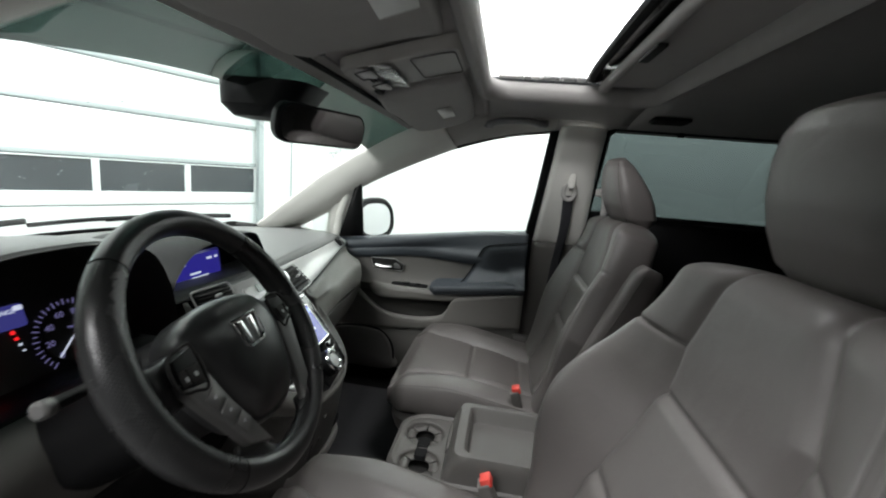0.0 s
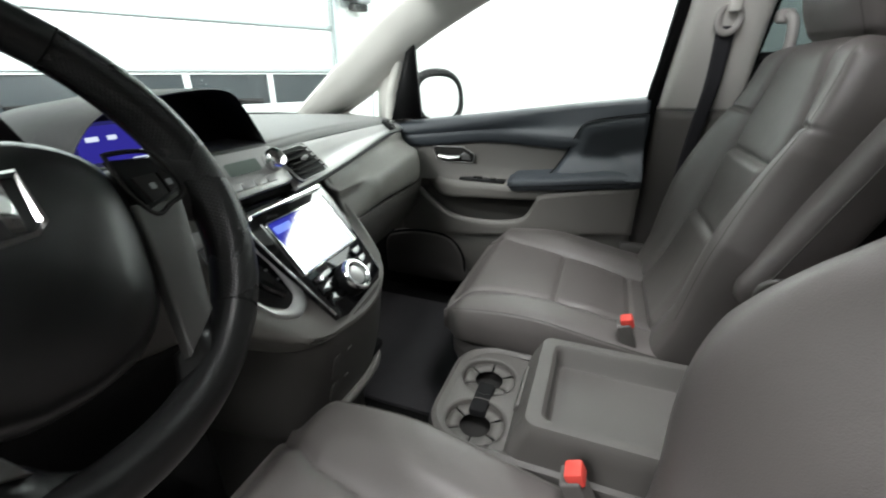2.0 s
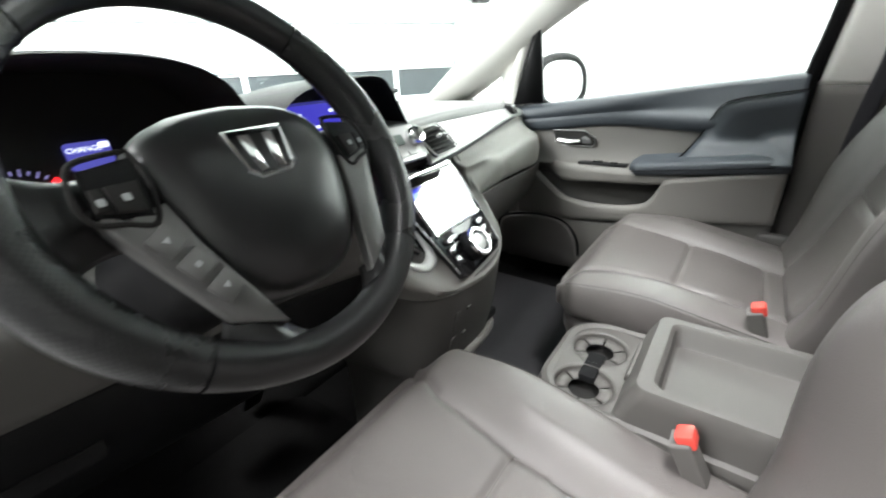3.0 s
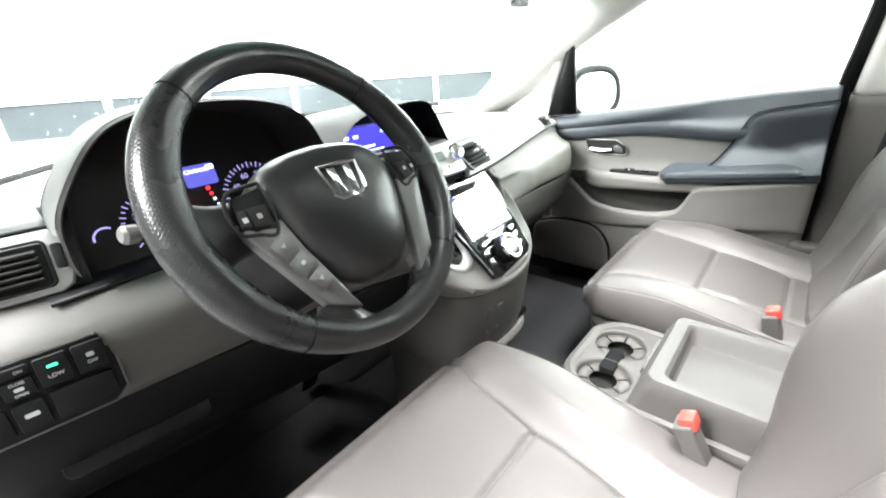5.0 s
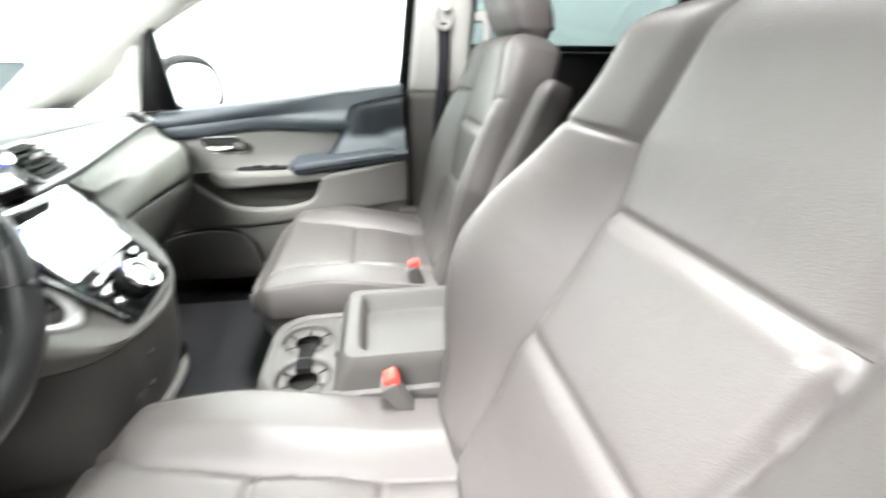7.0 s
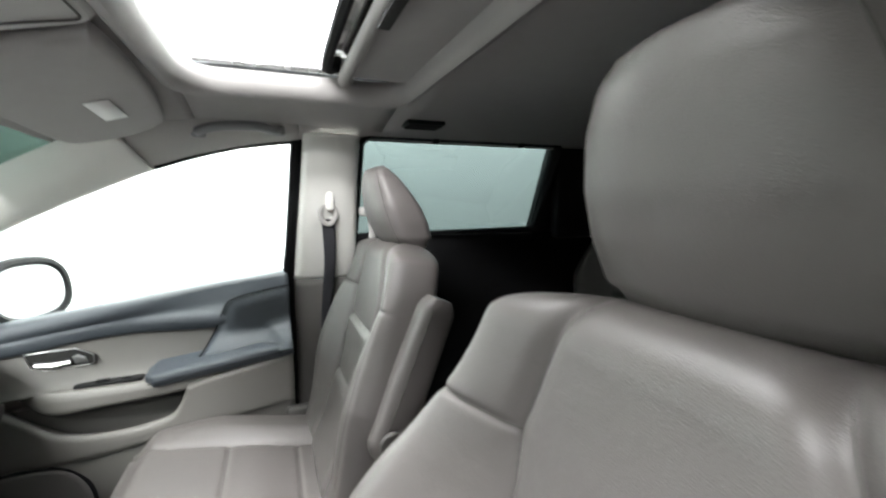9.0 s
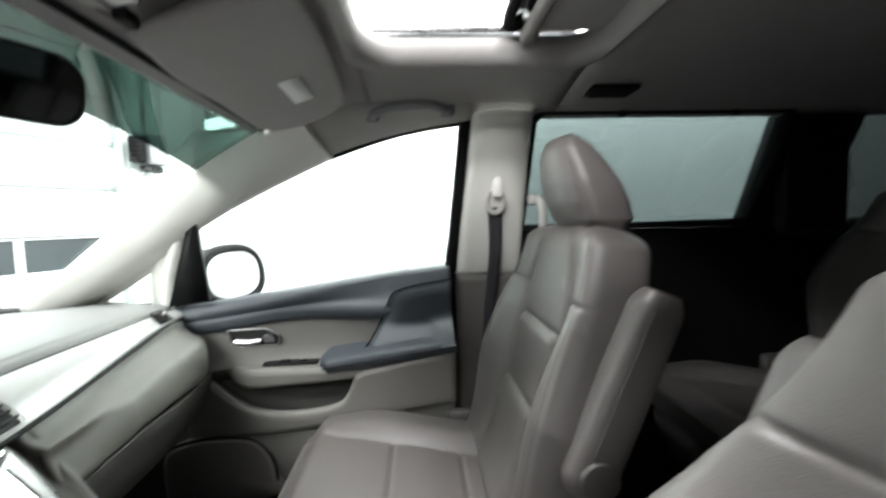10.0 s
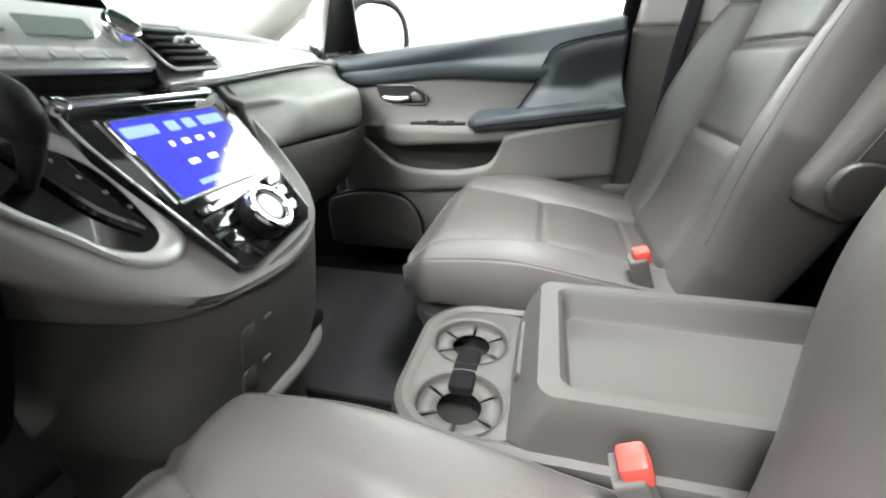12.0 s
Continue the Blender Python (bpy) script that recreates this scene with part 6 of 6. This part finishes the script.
part("body", rings([c_ring(-0.10, 0.105, -0.32, 0.17, 0.36, 0.06), c_ring(-0.108, 0.112, -0.33, 0.19, 0.5, 0.065), c_ring(-0.115, 0.125, -0.33, 0.205, 0.60, 0.07)]), PLASTIC_DK, cs, "dark grey console side")
CUPS = ((-0.062, 0.137), (0.045, 0.142))
deck = bmesh.new()
R = [c_ring(-0.122, 0.132, -0.335, 0.212, 0.596, 0.075, 10), c_ring(-0.124, 0.134, -0.336, 0.214, 0.615, 0.075, 10), c_ring(-0.120, 0.130, -0.332, 0.210, 0.630, 0.072, 10), c_ring(-0.112, 0.122, -0.325, 0.202, 0.634, 0.066, 10), c_ring(-0.104, 0.114, -0.317, 0.193, 0.630, 0.06, 10)]
part("deck_rim", rings(R, caps=False), PLASTIC, cs, "grey console rim")
# deck plate with the two holes
bmD = bmesh.new()
edge = [bmD.verts.new(p) for p in c_ring(-0.105, 0.115, 0.045, 0.194, 0.629, 0.06, 10)]
eds = [bmD.edges.new((edge[i], edge[(i + 1) % len(edge)])) for i in range(len(edge))]
CR = 0.046
for cx_, cy_ in CUPS:
    vs = [bmD.verts.new((cx_ + CR * math.cos(a), cy_ + CR * 1.02 * math.sin(a), 0.629)) for a in np.linspace(0, 2 * math.pi, 37)[:-1]]
    eds += [bmD.edges.new((vs[i], vs[(i + 1) % 36])) for i in range(36)]
bmesh.ops.triangle_fill(bmD, use_beauty=True, edges=eds)
part("deck", bmD, PLASTIC, cs, "grey cup holder deck")
for cx_, cy_ in CUPS:
    rw = [[(cx_ + r_ * math.cos(a), cy_ + r_ * 1.02 * math.sin(a), z) for a in np.linspace(0, 2 * math.pi, 37)[:-1]] for r_, z in ((CR + 0.003, 0.631), (CR, 0.629), (CR - 0.003, 0.615), (CR - 0.004, 0.585), (CR - 0.006, 0.54))]
    cupb = part("cup_holder", rings(rw[2:], caps=False), RUBBER, cs, "black cup holder well")
    part("cup_ring", rings(rw[:3], caps=False), PLASTIC, cupb, "grey cup holder ring")
    part("cup_floor", cyl((cx_, cy_, 0.536), CR - 0.004, CR - 0.004, 0.004, 36), RUBBER, cupb)
    # soft petals that grip the cup, with dark slots between
    for k in range(6):
        a0, a1 = radians(60 * k + 3), radians(60 * k + 57)
        pet = []
        for r_, z in ((CR - 0.001, 0.6225), (CR - 0.010, 0.6222), (CR - 0.022, 0.6205)):
            pet.append([(cx_ + r_ * math.cos(a), cy_ + r_ * math.sin(a), z) for a in np.linspace(a0, a1, 8)])
        part("petal", rings(pet, closed=False), PLASTIC, cupb, solid=0.0012)
part("cup_link", prism(rounded(0.07, 0.028, 0.006), 0.012, Matrix.Translation((-0.008, 0.14, 0.6185)), 0.002), RUBBER, cs, "dark slot between the cup holders")
# raised tray behind
X0, X1, Y0, Y1, ZT = -0.108, 0.112, -0.30, 0.064, 0.693
R = [c_ring(X0 - 0.006, X1 + 0.006, Y0, Y1 + 0.022, 0.622, 0.02), c_ring(X0 - 0.002, X1 + 0.002, Y0, Y1 + 0.010, 0.665, 0.02), c_ring(X0, X1, Y0, Y1, 0.684, 0.02), c_ring(X0 + 0.004, X1 - 0.004, Y0 + 0.004, Y1 - 0.004, ZT, 0.018), c_ring(X0 + 0.018, X1 - 0.018, Y0 + 0.018, Y1 - 0.024, ZT, 0.016), c_ring(X0 + 0.024, X1 - 0.024, Y0 + 0.024, Y1 - 0.03, ZT - 0.006, 0.014), c_ring(X0 + 0.032, X1 - 0.032, Y0 + 0.034, Y1 - 0.034, 0.664, 0.012), c_ring(X0 + 0.036, X1 - 0.036, Y0 + 0.042, Y1 - 0.038, 0.66, 0.01)]
bmT = rings(R, caps=False)
bmT.faces.new([v for v in list(bmT.verts)[-36:]])
part("tray", bmT, PLASTIC, cs, "grey open storage tray")
part("latch", prism(rounded(0.1, 0.016, 0.004), 0.004, facing((0.01, 0.0785, 0.652), (-1, 0, 0), (0, -0.3, 0.95)), 0.0015), PLASTIC, cs, "tray latch bar")
part("seam_line", tube([(-0.1165, y, 0.600 + 0.004 * math.sin(y * 20)) for y in np.linspace(0.12, -0.32, 20)], 0.002, 5), SEAM, cs)

# ---- overhead: visors, console, mirror, handles ----


def visor(s, label, inner, paper):
    v = thing("sun_visor", label, "sun visor", (s * 0.35, 0.25, 1.42), "sun visors")
    out = [(s * (inner + 0.01), 0.345), (s * (inner - 0.015), 0.165), (s * (inner + 0.005), 0.135), (s * 0.46, 0.135), (s * 0.52, 0.155), (s * 0.555, 0.21), (s * 0.56, 0.275), (s * 0.515, 0.328), (s * 0.3, 0.36)]
    P = spline(out + [out[0]], 60)[:-1]
    c = Vector((s * 0.34, 0.225))

    def zv(x, y):
        return roof_z(abs(x) * 0.8, y) - 0.026 - 0.02 * sstep(0.35, 0.56, abs(x))
    R = []
    for k, d in ((0.97, 0.012), (1.0, 0.004), (1.0, -0.004), (0.97, -0.011), (0.9, -0.013), (0.5, -0.014), (0.05, -0.014)):
        R.append([(c.x + (x - c.x) * k, c.y + (y - c.y) * k, zv(c.x + (x - c.x) * k, c.y + (y - c.y) * k) + d) for x, y in P])
    part("pad", rings(R), HEADLINER, v, "grey cloth visor pad", sharp=60)
    lb = bmesh.new()
    ls = [(s * x, y) for x, y in paper]
    lb.faces.new([lb.verts.new((x, y, zv(x, y) - 0.0165)) for x, y in ls])
    part("warning_label", lb, PAPER, v, "white paper warning label", solid=0.0006)
    part("pivot_clip", box((s * (inner - 0.005), 0.335, zv(inner, 0.335) + 0.006), (0.03, 0.018, 0.018), 0.005), PLASTIC_DK, v)
    part("pivot_arm", tube([(s * 0.55, 0.26, zv(0.55, 0.26)), (s * 0.575, 0.27, zv(0.55, 0.27) + 0.02)], 0.007, 8), PLASTIC_DK, v)
    return v


visor(1, "grey cloth passenger sun visor folded up, with label", 0.13, ((0.36, 0.196), (0.445, 0.19), (0.45, 0.228), (0.366, 0.236)))
visor(-1, "grey cloth driver's sun visor folded up, with label", 0.215, ((0.318, 0.20), (0.335, 0.143), (0.43, 0.13), (0.412, 0.188)))
oc = thing("overhead_console", "pale grey overhead console with map lights", "overhead console", (0.0, 0.2, 1.45))


def oz(y):
    return roof_z(0, y) - 0.004


R = []
for k, d in ((1.0, 0.0), (0.985, -0.016), (0.93, -0.024), (0.5, -0.025), (0.02, -0.025)):
    R.append([(x * k, 0.235 + y * k, oz(0.235 + y * k) + d) for x, y in rounded(0.195, 0.235, 0.025, 6)])
part("body", rings(R), OVERHEAD, oc, "pale grey plastic console")
bn = [(x, 0.175 + y, oz(0.175 + y) - 0.0262) for x, y in rounded(0.15, 0.085, 0.012, 5)]
part("glasses_bin", tube(bn, 0.0016, 5, loop=True), SEAM, oc, "sunglasses bin lid")
sl = part("switch_plate", box((0, 0.288, oz(0.288) - 0.0245), (0.17, 0.075, 0.008), 0.004, 2), BRUSHED, oc, "satin silver switch plate")
for sx in (-0.055, 0.055):
    part("map_light", box((sx, 0.305, oz(0.305) - 0.029), (0.052, 0.03, 0.008), 0.004), PAPER, sl, "white map light lens")
    part("lens_rim", tube([(sx + x, 0.305 + y, oz(0.305 + y) - 0.0315) for x, y in rounded(0.054, 0.032, 0.005)], 0.0014, 6, loop=True), BLACK, sl)
for k in range(4):
    part("button", box((-0.045 + 0.03 * k, 0.268, oz(0.268) - 0.029), (0.022, 0.014, 0.007), 0.002), PLASTIC_DK, sl)
for k in range(3):
    part("grille_slot", box((0.0, 0.298 + 0.007 * k, oz(0.298 + 0.007 * k) - 0.029), (0.03, 0.003, 0.004), 0.001), BLACK, sl)
# rear-view mirror hanging from the windscreen
rv = thing("rear_view_mirror", "black rear-view mirror on a windscreen mount", "mirror", (-0.03, 0.43, 1.36))
rvm = facing((-0.045, 0.392, 1.338), (1, -0.35, 0.02), (0.05, -0.2, 1))
shape = rounded(0.25, 0.075, 0.03, 6)
R = []
for k, d in ((0.4, -0.04), (0.85, -0.032), (0.98, -0.015), (1.0, 0.0), (0.97, 0.004)):
    R.append([rvm @ Vector((x * k, y * k, d)) for x, y in shape])
part("shell", rings(R), BLACK, rv, "black mirror shell")
part("glass", prism([(x * 0.93, y * 0.88) for x, y in shape], 0.001, rvm @ Matrix.Translation((0, 0, 0.0045))), MIRROR, rv, "mirror glass")
part("stem", tube([rvm @ Vector((0, 0.0, -0.035)), (-0.02, 0.46, 1.375), (-0.01, 0.49, 1.405)], 0.014, 10), BLACK, rv)
part("sensor_cover", rings([[(-0.01 + w * x, 0.52 + dy + l * y, z) for x, y in rounded(1, 1, 0.3)] for w, l, dy, z in ((0.1, 0.1, 0.03, 1.35), (0.15, 0.16, 0.02, 1.372), (0.17, 0.2, 0.0, 1.42))]), BLACK, rv, "black sensor cover")


def grab(pts, r, label, name="grab_handle"):
    h = thing(name, label, "grab handle", pts[0], "grab handles")
    part("bar", tube(pts, r, 10, 30), GRAB if name == "grab_handle" else OVERHEAD, h)
    for p in (pts[0], pts[-1]):
        part("mount", box(p, (0.03, 0.035, 0.03), 0.008, 2), GRAB if name == "grab_handle" else OVERHEAD, h)
    return h


grab([(0.625, 0.094, 1.45), (0.58, 0.086, 1.445), (0.556, 0.052, 1.452), (0.55, 0.004, 1.456), (0.556, -0.047, 1.457), (0.582, -0.08, 1.454), (0.63, -0.09, 1.464)], 0.011, "grey folded grab handle over the passenger door")
grab([(0.745, -0.335, 1.245), (0.715, -0.345, 1.235), (0.71, -0.35, 1.18), (0.72, -0.345, 1.12), (0.77, -0.335, 1.105)], 0.011, "pale grey pull handle on the centre pillar", "pillar_handle")
# seat belt on the passenger pillar
sb = thing("seat_belt", "dark seat belt hanging from the centre pillar", "seat belt", (0.72, -0.22, 1.2))
part("height_slide", prism(rounded(0.028, 0.13, 0.008), 0.006, facing((0.678, -0.228, 1.335), (0, -1, 0.0), (-0.42, 0, 0.9)), 0.002), PILLAR, sb, "pale height adjuster")
part("slide_groove", tube([(0.697, -0.244, 1.28), (0.648, -0.244, 1.385), (0.643, -0.228, 1.396), (0.648, -0.212, 1.385), (0.697, -0.212, 1.28)], 0.0016, 5), SEAM, sb)
part("d_ring", tube([(0.706, -0.218 + 0.022 * math.cos(a), 1.24 + 0.03 * math.sin(a)) for a in np.linspace(0, 2 * math.pi, 25)[:-1]], 0.008, 8, loop=True), OVERHEAD, sb, "pale plastic belt guide")
part("anchor_cap", box((0.692, -0.222, 1.285), (0.022, 0.026, 0.07), 0.009), PILLAR, sb)
web = skin([[(0.708, -0.198, 1.225), (0.712, -0.238, 1.225)], [(0.742, -0.205, 1.1), (0.746, -0.24, 1.1)], [(0.772, -0.195, 0.95), (0.776, -0.228, 0.95)], [(0.775, -0.18, 0.72), (0.779, -0.214, 0.72)]], 24, 5)
part("webbing", web, BELT, sb, "dark woven webbing", solid=0.0015)
# roof vent and lamp further back
rvn = thing("roof_vent", "dark air outlet in the rear headliner", "air vent", (0.55, -0.5, 1.49))
part("frame", box((0.56, -0.47, 1.488), (0.07, 0.11, 0.012), 0.004), BLACK, rvn)
for k in range(4):
    part("slat", box((0.535 + 0.016 * k, -0.47, 1.481), (0.004, 0.095, 0.008), 0.001), PLASTIC_DK, rvn)

# pedals and floor mat
fmn = thing("floor_mat", "dark grey carpet floor mat", "floor mat", (0.42, 0.55, FLOOR_Z), "floor mats")
part("mat", prism(rounded(0.5, 0.55, 0.05), 0.01, Matrix.Translation((0.42, 0.52, FLOOR_Z + 0.001)), 0.004), MAT_RUG, fmn)
fmd = thing("floor_mat", "carpet floor mat under the pedals, darkened for footwell shade", "floor mat", (-0.42, 0.55, FLOOR_Z), "floor mats")
# darker than the passenger's mat: footwell shade put into the colour
part("mat", prism(rounded(0.5, 0.5, 0.05), 0.01, Matrix.Translation((-0.42, 0.55, FLOOR_Z + 0.001)), 0.004), CARPET, fmd)
pdl = thing("pedals", "black brake and accelerator pedals", "pedals", (-0.38, 0.8, 0.5))
part("brake_pedal", box((-0.42, 0.76, 0.53), (0.1, 0.03, 0.06), 0.008, 2, pose(0, 0, 0, 30)), RUBBER, pdl)
part("brake_arm", tube([(-0.42, 0.77, 0.54), (-0.42, 0.86, 0.75)], 0.01, 8), BLACK, pdl)
part("accelerator", box((-0.28, 0.80, 0.46), (0.05, 0.03, 0.14), 0.008, 2, pose(0, 0, 0, 30)), RUBBER, pdl)
# white block added for the bright gap at the foot of the centre pillar
whole("bright_gap_block", box((0.74, -0.13, 0.6), (0.05, 0.08, 0.05), 0.012, 2), PAPER, "white block added for the bright gap by the door", "belt anchor")
